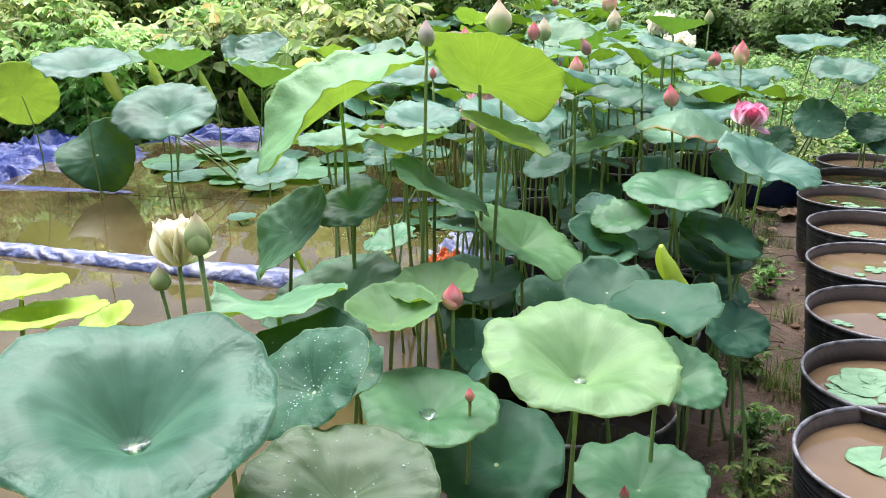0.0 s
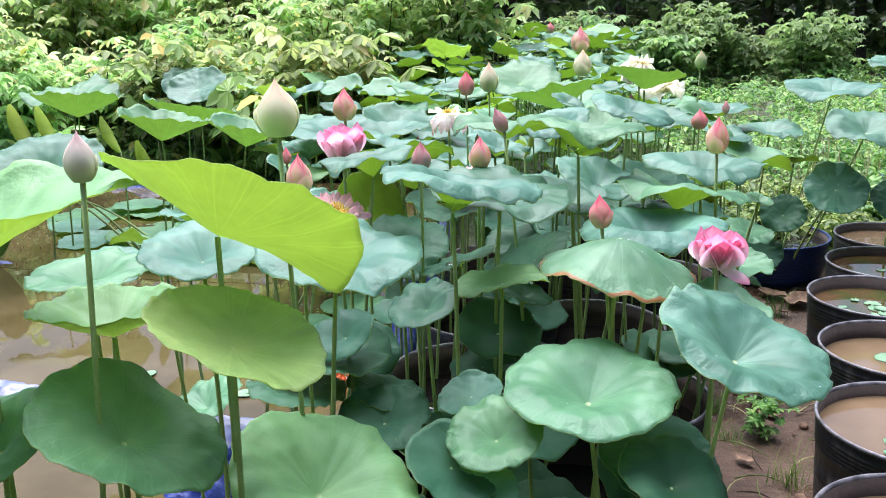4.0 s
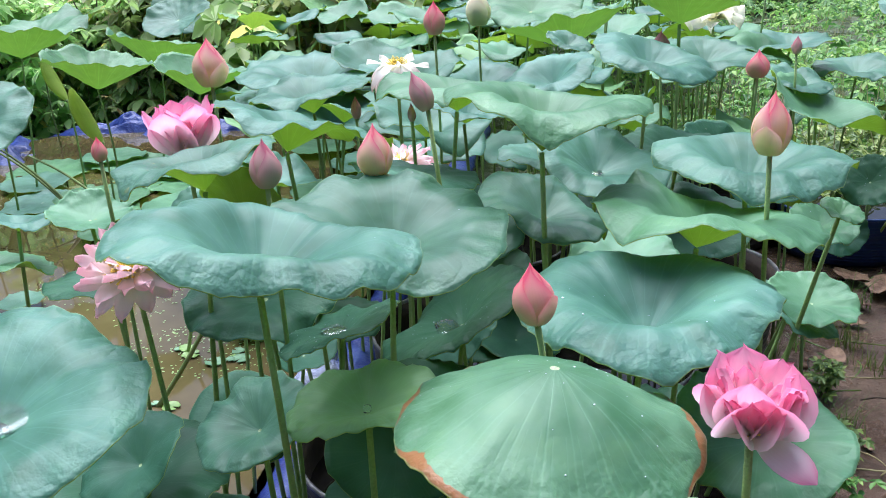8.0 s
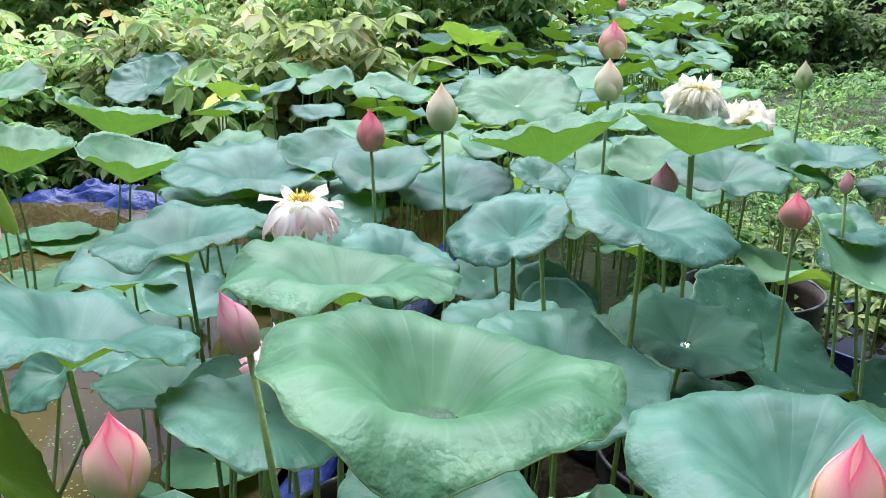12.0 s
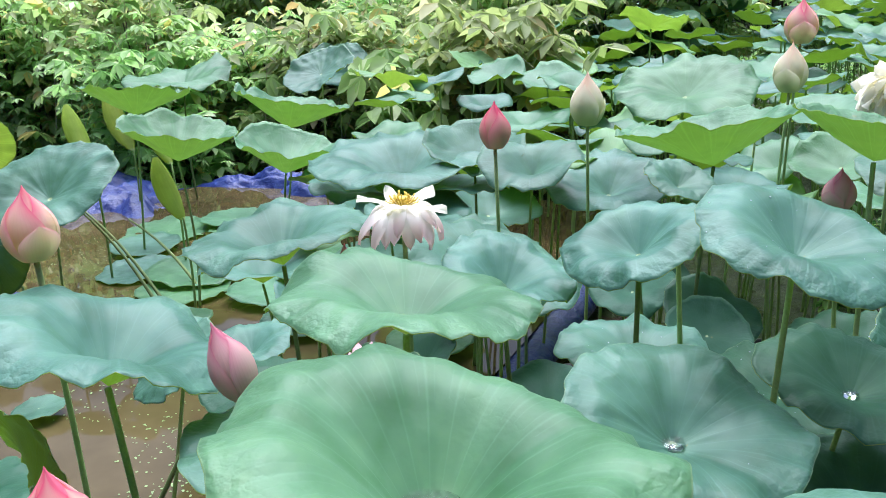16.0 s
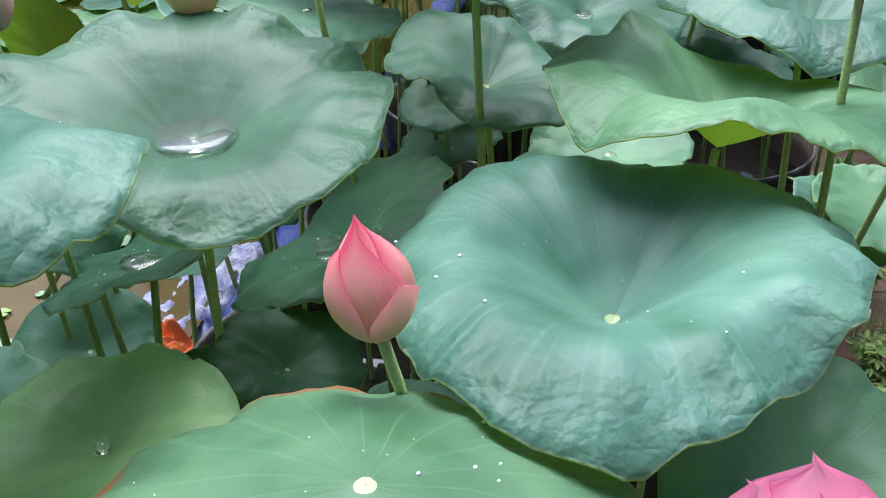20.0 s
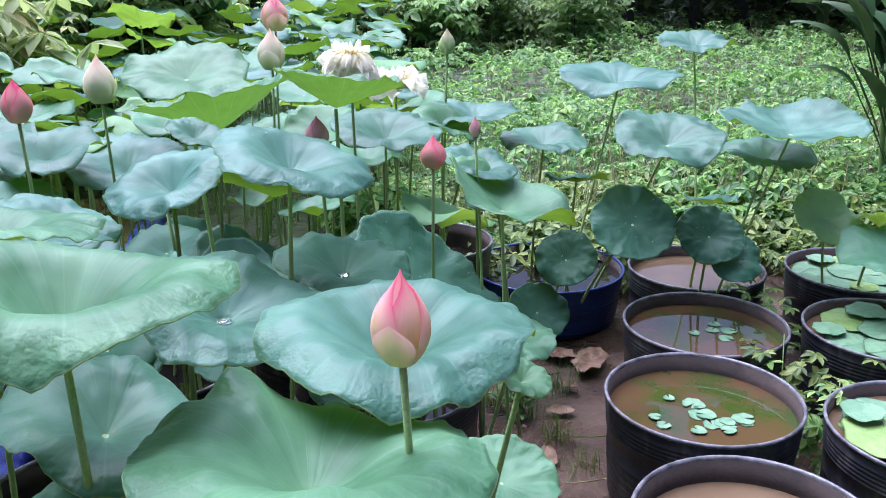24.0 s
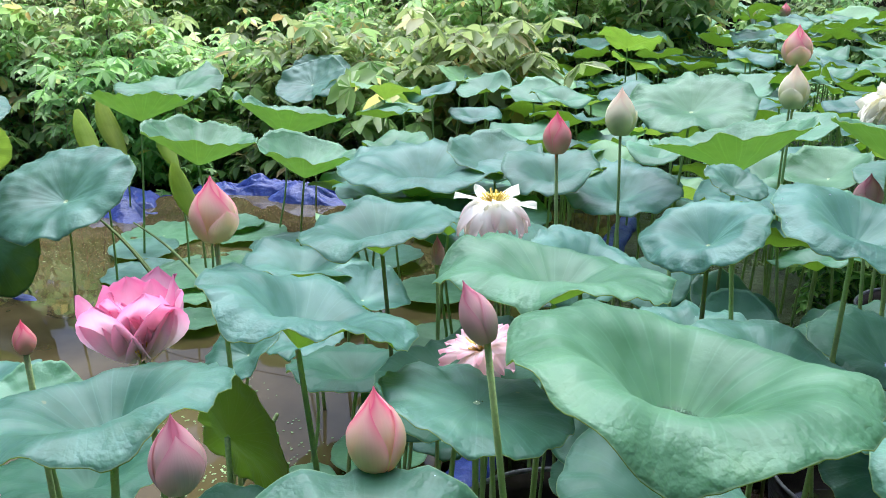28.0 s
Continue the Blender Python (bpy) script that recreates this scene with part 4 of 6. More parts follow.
lotus_leaf(0.581, 2.506, 0.851, 0.095, 19, 207, 0.25, "green", outline=((2, 0.013, 3.72),))
lotus_leaf(1.054, 2.580, 1.003, 0.165, 23, 132, 0.32, "blue", lobes=((2, 0.025, 2.85), (3, 0.038, 0.92),), outline=((3, 0.018, 1.28),), lip=0.03, beads=8, label="large blue-green lotus leaf tilted towards the path", base=(0.86, 2.70))
lotus_leaf(0.400, 2.473, 0.591, 0.139, 16, 160, 0.28, "dark", outline=((2, 0.012, 2.27),), beads=120)
lotus_leaf(0.750, 2.548, 0.564, 0.119, 37, 125, 0.28, "dark", outline=((2, 0.031, 1.49),), beads=30)
lotus_leaf(0.950, 2.643, 0.530, 0.104, 30, 134, 0.28, "dark", outline=((2, 0.021, 1.52),), beads=25)
lotus_leaf(0.908, 2.593, 0.755, 0.125, 25, 150, 0.28, "dark", outline=((2, 0.017, 2.06),), beads=12)
lotus_leaf(0.213, 2.198, 1.175, 0.133, 25, 95, 0.23, "pale", lobes=((2, 0.042, 5.51), (3, 0.029, 1.03), (4, 0.016, 1.82),), outline=((3, 0.020, 3.98),), lip=0, wave=0.05)
lotus_leaf(-0.367, 2.905, 1.049, 0.137, 4, 189, 0.34, "lit", lobes=((2, 0.013, 3.28),), lip=0.04)
lotus_leaf(-0.081, 2.419, 1.141, 0.135, 5, 355, 0.45, "light", lip=0)
lotus_leaf(0.165, 2.363, 1.322, 0.205, 37, 35, 0.25, "light", lobes=((2, 0.151, 5.83), (3, 0.036, 5.90), (4, 0.033, 1.29), (5, 0.045, 2.89),), outline=((2, 0.029, 1.36), (3, 0.084, 2.00),), lip=0, wave=0.05, label="backlit yellow-green lotus leaf tipped up to show its underside")
lotus_leaf(-0.256, 2.300, 1.270, 0.275, 29, 247, 0.10, "light", lobes=((2, 0.24, 0.0), (3, 0.04, 1.0), (5, 0.03, 2.0)), outline=((2, 0.10, 3.14),), lip=0, wave=0.08, label="pale green lotus leaf folded lengthwise on a tall stalk")
lotus_leaf(-0.076, 1.835, 0.817, 0.111, 11, 184, 0.50, "light", lip=0, wave=0.06, label="bright green lotus leaf curled into a bowl")
lotus_leaf(0.020, 1.957, 0.835, 0.114, 10, 223, 0.40, "light", lip=0, label="bright green lotus leaf curled into a bowl")
lotus_leaf(0.847, 2.852, 1.054, 0.174, 7, 58, -0.46, "brown", lobes=((2, 0.065, 2.58), (3, 0.043, 3.19), (4, 0.032, 2.12),), outline=((2, 0.042, 4.26), (3, 0.026, 2.44),), lip=0, wave=0.05, beads=30, label="domed green lotus leaf with a scorched brown rim")
lotus_leaf(-0.041, 2.768, 1.140, 0.129, 13, 163, 0.28, "blue")
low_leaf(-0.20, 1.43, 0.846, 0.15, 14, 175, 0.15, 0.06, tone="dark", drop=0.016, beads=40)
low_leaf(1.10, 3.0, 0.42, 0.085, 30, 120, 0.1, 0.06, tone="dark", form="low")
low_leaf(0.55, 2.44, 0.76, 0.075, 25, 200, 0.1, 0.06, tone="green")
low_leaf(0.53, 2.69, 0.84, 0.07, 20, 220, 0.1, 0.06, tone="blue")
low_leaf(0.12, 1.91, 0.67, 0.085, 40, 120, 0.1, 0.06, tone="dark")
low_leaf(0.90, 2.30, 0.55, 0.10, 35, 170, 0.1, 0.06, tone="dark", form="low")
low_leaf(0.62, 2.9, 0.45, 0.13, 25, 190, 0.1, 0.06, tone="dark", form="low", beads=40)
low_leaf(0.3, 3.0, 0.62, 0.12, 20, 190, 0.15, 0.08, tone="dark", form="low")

# ---- lotus leaves round the middle of the path ----
lotus_leaf(0.258, 2.730, 1.147, 0.174, 11, 143, 0.30, "blue", lobes=((2, 0.037, 4.90), (3, 0.029, 1.44), (4, 0.030, 3.10),), outline=((2, 0.030, 3.79), (3, 0.017, 2.40),), wave=0.09, drop=0.048)
lotus_leaf(0.499, 2.975, 1.229, 0.173, 12, 60, 0.36, "blue", lobes=((2, 0.071, 2.37), (3, 0.050, 4.17), (4, 0.018, 3.37), (5, 0.021, 0.55),), outline=((2, 0.082, 2.94), (3, 0.103, 2.84),), lip=0.15, drop=0.034, beads=5)
lotus_leaf(0.606, 3.249, 1.161, 0.183, 11, 143, 0.32, "deep", lobes=((2, 0.014, 2.89), (3, 0.030, 1.42), (4, 0.025, 3.30), (5, 0.027, 3.26),), outline=((2, 0.015, 4.94), (3, 0.024, 4.68),), lip=0.03, wave=0.09, drop=0.042, beads=10)
lotus_leaf(0.666, 3.464, 0.906, 0.163, 31, 271, 0.18, "dark", lobes=((2, 0.035, 5.22), (3, 0.039, 5.83), (4, 0.049, 0.35), (5, 0.030, 0.94),), outline=((2, 0.026, 1.20), (3, 0.019, 5.77),), drop=0.034, beads=40)
lotus_leaf(0.597, 3.010, 0.991, 0.106, 10, 266, 0.22, "light", lobes=((2, 0.096, 0.24), (3, 0.059, 3.86), (4, 0.036, 3.71),), outline=((2, 0.101, 2.36), (3, 0.026, 0.41),), drop=0.006)
lotus_leaf(0.982, 3.148, 1.076, 0.192, 2, 322, 0.28, "blue", lobes=((2, 0.022, 2.15), (3, 0.032, 4.16), (4, 0.014, 2.32), (5, 0.019, 0.92),), outline=((2, 0.051, 0.91), (3, 0.072, 5.37),), lip=0.16, wave=0.09, beads=24, label="large blue-green lotus leaf with a down-rolled crinkled rim")
lotus_leaf(1.096, 3.390, 1.125, 0.188, 12, 50, 0.28, "green", lobes=((2, 0.069, 0.25), (3, 0.076, 3.51), (4, 0.029, 4.49), (5, 0.028, 2.39),), outline=((2, 0.029, 2.80), (3, 0.037, 1.81),), lip=0.1)
lotus_leaf(1.217, 3.629, 1.151, 0.185, 4, 114, 0.31, "blue", lobes=((2, 0.046, 4.10), (3, 0.036, 4.13), (4, 0.026, 0.42),), outline=((2, 0.042, 5.30), (3, 0.036, 0.74),), lip=0.14)
lotus_leaf(0.839, 3.533, 1.283, 0.182, 7, 59, 0.44, "green", lobes=((2, 0.083, 1.81), (3, 0.065, 2.43), (4, 0.025, 1.14), (5, 0.027, 0.19),), outline=((2, 0.025, 1.44), (3, 0.013, 3.63),), lip=0.13, drop=0.033)
lotus_leaf(0.965, 4.071, 1.041, 0.172, 19, 136, 0.28, "blue", lobes=((2, 0.060, 4.63), (3, 0.037, 4.86), (4, 0.012, 3.12), (5, 0.019, 6.03),), outline=((2, 0.013, 0.99), (3, 0.035, 0.76),), drop=0.02, beads=5)
lotus_leaf(0.834, 4.511, 0.941, 0.155, 3, 85, 0.28, "blue", beads=25)
lotus_leaf(0.835, 3.651, 1.052, 0.137, 16, 114, 0.19, "blue", lobes=((2, 0.091, 1.65), (3, 0.060, 5.39), (4, 0.043, 4.49), (5, 0.051, 4.62),), outline=((2, 0.057, 1.97), (3, 0.060, 2.52),), lip=0.09)
lotus_leaf(0.635, 3.918, 1.247, 0.174, 6, 26, 0.27, "green", lobes=((2, 0.094, 5.72), (3, 0.032, 2.31), (4, 0.037, 4.42), (5, 0.053, 2.94),), outline=((2, 0.042, 0.57), (3, 0.053, 4.82),), lip=0.1)
lotus_leaf(0.294, 3.764, 1.213, 0.165, 18, 46, 0.39, "blue", lobes=((2, 0.071, 0.74), (3, 0.032, 1.10), (4, 0.032, 5.14), (5, 0.043, 6.20),), outline=((2, 0.037, 0.90), (3, 0.015, 1.72),), lip=0.08)
lotus_leaf(0.839, 4.403, 1.195, 0.131, 22, 222, 0.26, "blue", lobes=((2, 0.036, 1.07), (3, 0.014, 5.40),), outline=((2, 0.014, 5.22), (3, 0.014, 1.50),), lip=0.12)
lotus_leaf(1.104, 4.297, 1.249, 0.163, 18, 120, 0.22, "blue", lobes=((2, 0.019, 3.59), (3, 0.021, 1.97), (4, 0.015, 5.12), (5, 0.017, 1.95),), outline=((3, 0.019, 5.78),), lip=0.13, beads=30)
lotus_leaf(0.606, 4.422, 1.114, 0.131, 15, 110, 0.45, "blue", lobes=((2, 0.047, 2.04), (4, 0.023, 4.05),), outline=((2, 0.030, 1.55), (3, 0.025, 0.56),), lip=0.03)
lotus_leaf(0.171, 4.321, 1.182, 0.179, 6, 241, 0.37, "blue", lobes=((2, 0.030, 0.31), (3, 0.027, 6.02), (4, 0.030, 0.70), (5, 0.013, 1.95),), outline=((2, 0.019, 5.11), (3, 0.016, 0.29),), lip=0.08)
lotus_leaf(1.205, 4.401, 0.984, 0.158, 11, 128, 0.24, "dark", lobes=((2, 0.015, 2.01), (3, 0.018, 1.49), (4, 0.024, 4.64), (5, 0.015, 1.48),), outline=((3, 0.032, 3.21),), drop=0.012)
lotus_leaf(0.147, 3.149, 0.756, 0.164, 5, 125, 0.26, "dark", drop=0.018, beads=20)
lotus_leaf(0.403, 3.082, 0.906, 0.093, 25, 218, 0.28, "blue", outline=((3, 0.019, 4.01),))
lotus_leaf(0.237, 3.387, 1.228, 0.142, 10, 286, 0.37, "blue", lobes=((2, 0.029, 3.86), (3, 0.034, 6.05), (4, 0.034, 1.94), (5, 0.034, 4.45),), outline=((2, 0.013, 0.51),), lip=0.12)
lotus_leaf(-0.197, 3.791, 0.834, 0.167, 6, 325, 0.28, "dark")
lotus_leaf(-0.901, 4.062, 0.705, 0.158, 17, 183, 0.28, "blue")
lotus_leaf(0.554, 3.759, 1.097, 0.142, 12, 56, -0.00, "blue", lobes=((2, 0.054, 3.22),), outline=((3, 0.013, 4.73),), drop=0.006)
lotus_leaf(0.482, 3.320, 0.948, 0.114, 21, 290, 0.13, "dark", lobes=((2, 0.027, 2.79), (3, 0.019, 3.19), (4, 0.013, 1.80),), outline=((2, 0.017, 2.81), (3, 0.036, 1.64),), drop=0.022, beads=50)
lotus_leaf(0.664, 3.245, 0.881, 0.081, 18, 94, 0.25, "dark", lobes=((3, 0.013, 1.88),), outline=((2, 0.022, 5.63),), beads=6)
lotus_leaf(1.372, 3.785, 0.775, 0.107, 27, 97, 0.28, "blue", lobes=((2, 0.013, 3.02), (3, 0.029, 1.59), (5, 0.019, 3.73),), outline=((3, 0.014, 5.78),), drop=0.008, beads=5, base=(1.16, 3.86))
lotus_leaf(1.415, 3.693, 1.035, 0.045, 20, 132, 0.28, "green", outline=((2, 0.023, 0.86),), base=(1.22, 3.72))
low_leaf(-0.55, 3.8, 0.86, 0.17, 20, 20, 0.16, 0.08, tone="green")
low_leaf(0.19, 3.70, 1.02, 0.12, 75, 20, 0.05, 0.05, tone="green", label="dark lotus leaf hanging edge-on behind its stalk")
low_leaf(1.0, 3.75, 0.9, 0.12, 15, 190, 0.15, 0.06, tone="green", drop=0.01)
low_leaf(1.16, 3.15, 0.86, 0.13, 20, 170, 0.12, 0.08, tone="green")
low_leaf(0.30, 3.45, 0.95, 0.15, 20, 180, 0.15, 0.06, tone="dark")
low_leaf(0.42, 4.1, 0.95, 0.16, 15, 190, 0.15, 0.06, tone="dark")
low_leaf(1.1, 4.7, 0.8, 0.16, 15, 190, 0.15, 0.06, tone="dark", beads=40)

# ---- lotus leaves towards the back ----
lotus_leaf(-0.247, 5.770, 1.017, 0.340, 6, 175, 0.33, "blue", lip=0.04)
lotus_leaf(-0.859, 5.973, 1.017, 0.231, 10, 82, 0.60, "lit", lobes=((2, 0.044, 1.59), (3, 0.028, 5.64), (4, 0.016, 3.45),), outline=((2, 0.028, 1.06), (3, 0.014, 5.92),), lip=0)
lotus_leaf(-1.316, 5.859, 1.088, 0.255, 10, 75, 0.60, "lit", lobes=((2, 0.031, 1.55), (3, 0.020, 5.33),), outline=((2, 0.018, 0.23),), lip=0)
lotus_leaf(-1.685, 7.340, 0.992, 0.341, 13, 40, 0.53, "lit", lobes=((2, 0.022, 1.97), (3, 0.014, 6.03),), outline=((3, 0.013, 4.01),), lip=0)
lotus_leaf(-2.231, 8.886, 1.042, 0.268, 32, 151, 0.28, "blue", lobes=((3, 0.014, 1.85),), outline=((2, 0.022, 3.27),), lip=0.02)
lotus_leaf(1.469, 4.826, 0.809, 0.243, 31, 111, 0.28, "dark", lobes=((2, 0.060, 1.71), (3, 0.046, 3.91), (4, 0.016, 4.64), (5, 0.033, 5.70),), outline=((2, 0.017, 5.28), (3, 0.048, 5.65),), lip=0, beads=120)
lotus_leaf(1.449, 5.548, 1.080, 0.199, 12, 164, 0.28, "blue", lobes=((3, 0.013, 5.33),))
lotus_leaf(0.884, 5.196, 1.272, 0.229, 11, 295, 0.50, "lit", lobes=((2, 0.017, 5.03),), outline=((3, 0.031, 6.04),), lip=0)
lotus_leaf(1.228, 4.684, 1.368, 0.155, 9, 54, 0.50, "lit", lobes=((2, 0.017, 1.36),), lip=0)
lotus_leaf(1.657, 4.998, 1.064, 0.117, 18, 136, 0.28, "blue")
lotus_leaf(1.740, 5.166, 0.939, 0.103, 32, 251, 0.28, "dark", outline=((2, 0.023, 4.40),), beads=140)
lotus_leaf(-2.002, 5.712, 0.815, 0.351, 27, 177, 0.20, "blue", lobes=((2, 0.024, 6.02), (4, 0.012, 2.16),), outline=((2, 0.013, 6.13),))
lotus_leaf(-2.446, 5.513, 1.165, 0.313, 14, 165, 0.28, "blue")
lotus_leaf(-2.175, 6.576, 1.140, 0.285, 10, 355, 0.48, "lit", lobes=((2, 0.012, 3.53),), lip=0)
lotus_leaf(-0.109, 5.794, 0.916, 0.263, 7, 358, 0.25, "blue")
lotus_leaf(0.893, 4.590, 1.262, 0.071, 22, 127, 0.28, "blue", outline=((2, 0.019, 1.87),))
lotus_leaf(0.503, 5.888, 0.939, 0.237, 13, 170, 0.28, "blue")
low_leaf(-2.77, 7.68, 1.05, 0.38, 8, 190, 0.15, 0.1, tone="green")
low_leaf(-1.19, 7.7, 1.05, 0.23, 15, 20, 0.2, 0.1, tone="light")
low_leaf(-0.92, 8.47, 1.09, 0.20, 15, 100, 0.2, 0.1, tone="light")
low_leaf(0.16, 9.05, 1.29, 0.23, 20, 20, 0.2, 0.1, tone="light")
low_leaf(0.74, 5.95, 1.24, 0.24, 20, 180, 0.1, 0.08, tone="green")
low_leaf(-3.39, 6.47, 0.85, 0.27, 70, 340, 0.1, 0.06, tone="light", label="lotus leaf tipped on edge with its pale underside showing")
lotus_leaf(-2.56, 5.80, 0.50, 0.27, 56, 165, 0.10, "dark", lobes=((2, 0.46, 1.2), (3, 0.10, 1.0)), lip=0, wave=0.05, base=(-2.42, 5.86), label="dark lotus leaf hanging folded beside its stalk")
# old leaves that lie on the water
for px, py, pr, pz, ptone in ((-2.06, 6.28, 0.22, 0.232, "blue"), (-1.74, 6.52, 0.27, 0.226, "mid"), (-1.62, 6.10, 0.23, 0.240, "mid"), (-1.36, 6.72, 0.28, 0.236, "mid"), (-2.42, 6.95, 0.28, 0.228, "mid"), (-0.95, 6.45, 0.24, 0.228, "green"), (-1.9, 7.1, 0.25, 0.242, "mid")):
    lotus_leaf(px, py, pz, pr, 1, 90 * (leaf_count[0] % 4), 0.03, ptone, lobes=((2, 0.02, px), (5, 0.015, py)), outline=((3, 0.03, px), (7, 0.02, py)), lip=0, wave=0.03, base=(px, py), beads=25, label="flat green lotus leaf floating on the pond water")
low_leaf(-1.84, 7.92, 1.09, 0.25, 30, 190, 0.15, 0.1, tone="blue")

# ---- lotus in the tub and pots by the path ----
low_leaf(2.5, 5.49, 1.0, 0.205, 18, 190, 0.16, 0.06, tone="blue", base=(2.4, 6.1))
low_leaf(2.58, 6.19, 1.13, 0.28, 6, 185, 0.16, 0.07, tone="blue", base=(2.3, 6.1))
low_leaf(3.12, 5.66, 1.0, 0.29, 6, 185, 0.16, 0.08, tone="blue", base=(2.9, 5.8))
low_leaf(1.83, 5.79, 1.07, 0.18, 4, 180, 0.2, 0.1, tone="blue", base=(1.75, 6.4))
low_leaf(2.11, 5.79, 0.95, 0.18, 6, 185, 0.16, 0.08, tone="blue", base=(2.2, 6.2))
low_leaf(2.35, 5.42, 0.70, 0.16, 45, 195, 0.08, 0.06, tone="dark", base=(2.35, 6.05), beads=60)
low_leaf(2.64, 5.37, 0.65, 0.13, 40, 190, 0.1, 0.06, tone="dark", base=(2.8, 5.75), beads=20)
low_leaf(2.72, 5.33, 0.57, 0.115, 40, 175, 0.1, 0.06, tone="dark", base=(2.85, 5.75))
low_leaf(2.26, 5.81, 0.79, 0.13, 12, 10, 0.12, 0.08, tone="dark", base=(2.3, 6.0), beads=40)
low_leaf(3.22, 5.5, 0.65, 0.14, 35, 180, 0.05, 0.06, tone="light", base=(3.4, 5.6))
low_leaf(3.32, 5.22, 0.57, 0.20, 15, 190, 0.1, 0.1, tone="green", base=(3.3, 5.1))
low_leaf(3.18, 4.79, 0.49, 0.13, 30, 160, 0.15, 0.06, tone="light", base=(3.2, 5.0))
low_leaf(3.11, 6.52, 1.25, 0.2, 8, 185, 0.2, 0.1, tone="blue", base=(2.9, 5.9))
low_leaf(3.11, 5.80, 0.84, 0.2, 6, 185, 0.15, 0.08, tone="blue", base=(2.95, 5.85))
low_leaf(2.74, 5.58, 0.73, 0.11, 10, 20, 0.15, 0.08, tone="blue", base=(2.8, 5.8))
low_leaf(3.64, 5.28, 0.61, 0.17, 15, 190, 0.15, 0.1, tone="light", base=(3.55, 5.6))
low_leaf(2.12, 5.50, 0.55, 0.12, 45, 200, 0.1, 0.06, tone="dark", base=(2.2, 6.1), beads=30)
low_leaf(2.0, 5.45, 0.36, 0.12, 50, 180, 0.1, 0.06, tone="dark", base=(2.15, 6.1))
low_leaf(3.37, 5.39, 0.66, 0.10, 20, 20, 0.3, 0.1, tone="light", base=(3.45, 5.6))
low_leaf(1.64, 4.50, 0.72, 0.10, 18, 150, 0.12, 0.1, tone="green", base=(1.5, 4.7), beads=20)
low_leaf(1.41, 3.78, 0.80, 0.10, 15, 150, 0.12, 0.1, tone="green", base=(1.2, 3.9))
# pale leaves low by the first bank, and leaves over the front pond
lotus_leaf(-0.738, 1.436, 1.013, 0.090, 3, 335, 0.28, "yellow", wave=0.05)
lotus_leaf(-0.668, 1.387, 0.976, 0.111, 7, 325, 0.28, "yellow", wave=0.05)
lotus_leaf(-0.656, 1.584, 0.887, 0.066, 21, 239, 0.28, "yellow", wave=0.05)
low_leaf(-0.07, 0.99, 0.85, 0.14, 15, 170, 0.15, 0.07, tone="faded", beads=120)
low_leaf(-0.47, 3.86, 0.95, 0.10, 10, 20, 0.2, 0.08, tone="blue")
low_leaf(-0.15, 3.66, 1.04, 0.09, 12, 120, 0.2, 0.1, tone="green")
# leaves lying flat on the back pond
frnd = random.Random(8)
for x, y, R in ((-1.7, 6.3, 0.26), (-1.15, 6.2, 0.24), (-0.8, 5.9, 0.2), (-0.4, 6.4, 0.22), (-1.5, 6.9, 0.24), (-0.9, 6.8, 0.25), (-2.3, 6.6, 0.2), (-0.2, 5.85, 0.18), (-1.35, 5.72, 0.15), (-2.1, 7.2, 0.22), (-0.3, 7.0, 0.24), (-0.7, 7.4, 0.22), (-1.3, 4.9, 0.09), (-0.1, 4.9, 0.16), (-0.25, 4.7, 0.08)):
    low_leaf(x, y, 0.25 + frnd.uniform(0, 0.02), R, frnd.uniform(0, 3), frnd.uniform(0, 360), 0.03, 0.035, tone=frnd.choice(["green", "blue"]), form="low", label="round lotus leaf lying flat on the pond water", flat=True, low=True)
# shaded leaves down among the stalks; their dark tone holds the canopy's shade
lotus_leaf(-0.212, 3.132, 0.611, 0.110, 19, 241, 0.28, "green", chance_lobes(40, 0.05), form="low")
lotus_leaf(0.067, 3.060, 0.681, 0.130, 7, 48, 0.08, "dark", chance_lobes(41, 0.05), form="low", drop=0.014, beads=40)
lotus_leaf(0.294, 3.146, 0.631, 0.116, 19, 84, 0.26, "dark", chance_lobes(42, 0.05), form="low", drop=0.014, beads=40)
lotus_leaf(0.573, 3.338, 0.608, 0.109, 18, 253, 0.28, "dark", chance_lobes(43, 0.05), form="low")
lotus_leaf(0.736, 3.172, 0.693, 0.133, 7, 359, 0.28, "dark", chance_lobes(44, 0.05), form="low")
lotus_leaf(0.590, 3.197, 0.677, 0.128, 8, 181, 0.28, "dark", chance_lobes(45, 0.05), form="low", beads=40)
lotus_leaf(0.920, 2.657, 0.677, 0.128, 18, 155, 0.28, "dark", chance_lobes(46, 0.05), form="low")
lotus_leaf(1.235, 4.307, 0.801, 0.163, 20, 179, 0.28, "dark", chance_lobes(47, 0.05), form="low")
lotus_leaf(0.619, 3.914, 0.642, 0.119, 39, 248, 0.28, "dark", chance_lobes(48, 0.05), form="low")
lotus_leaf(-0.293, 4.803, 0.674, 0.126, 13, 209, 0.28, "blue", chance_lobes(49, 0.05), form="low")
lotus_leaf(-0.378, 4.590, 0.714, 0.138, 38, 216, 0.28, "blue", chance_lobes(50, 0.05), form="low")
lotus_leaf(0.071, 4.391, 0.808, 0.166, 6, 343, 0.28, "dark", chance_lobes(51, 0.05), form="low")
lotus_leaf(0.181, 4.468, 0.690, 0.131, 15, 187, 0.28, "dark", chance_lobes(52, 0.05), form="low")
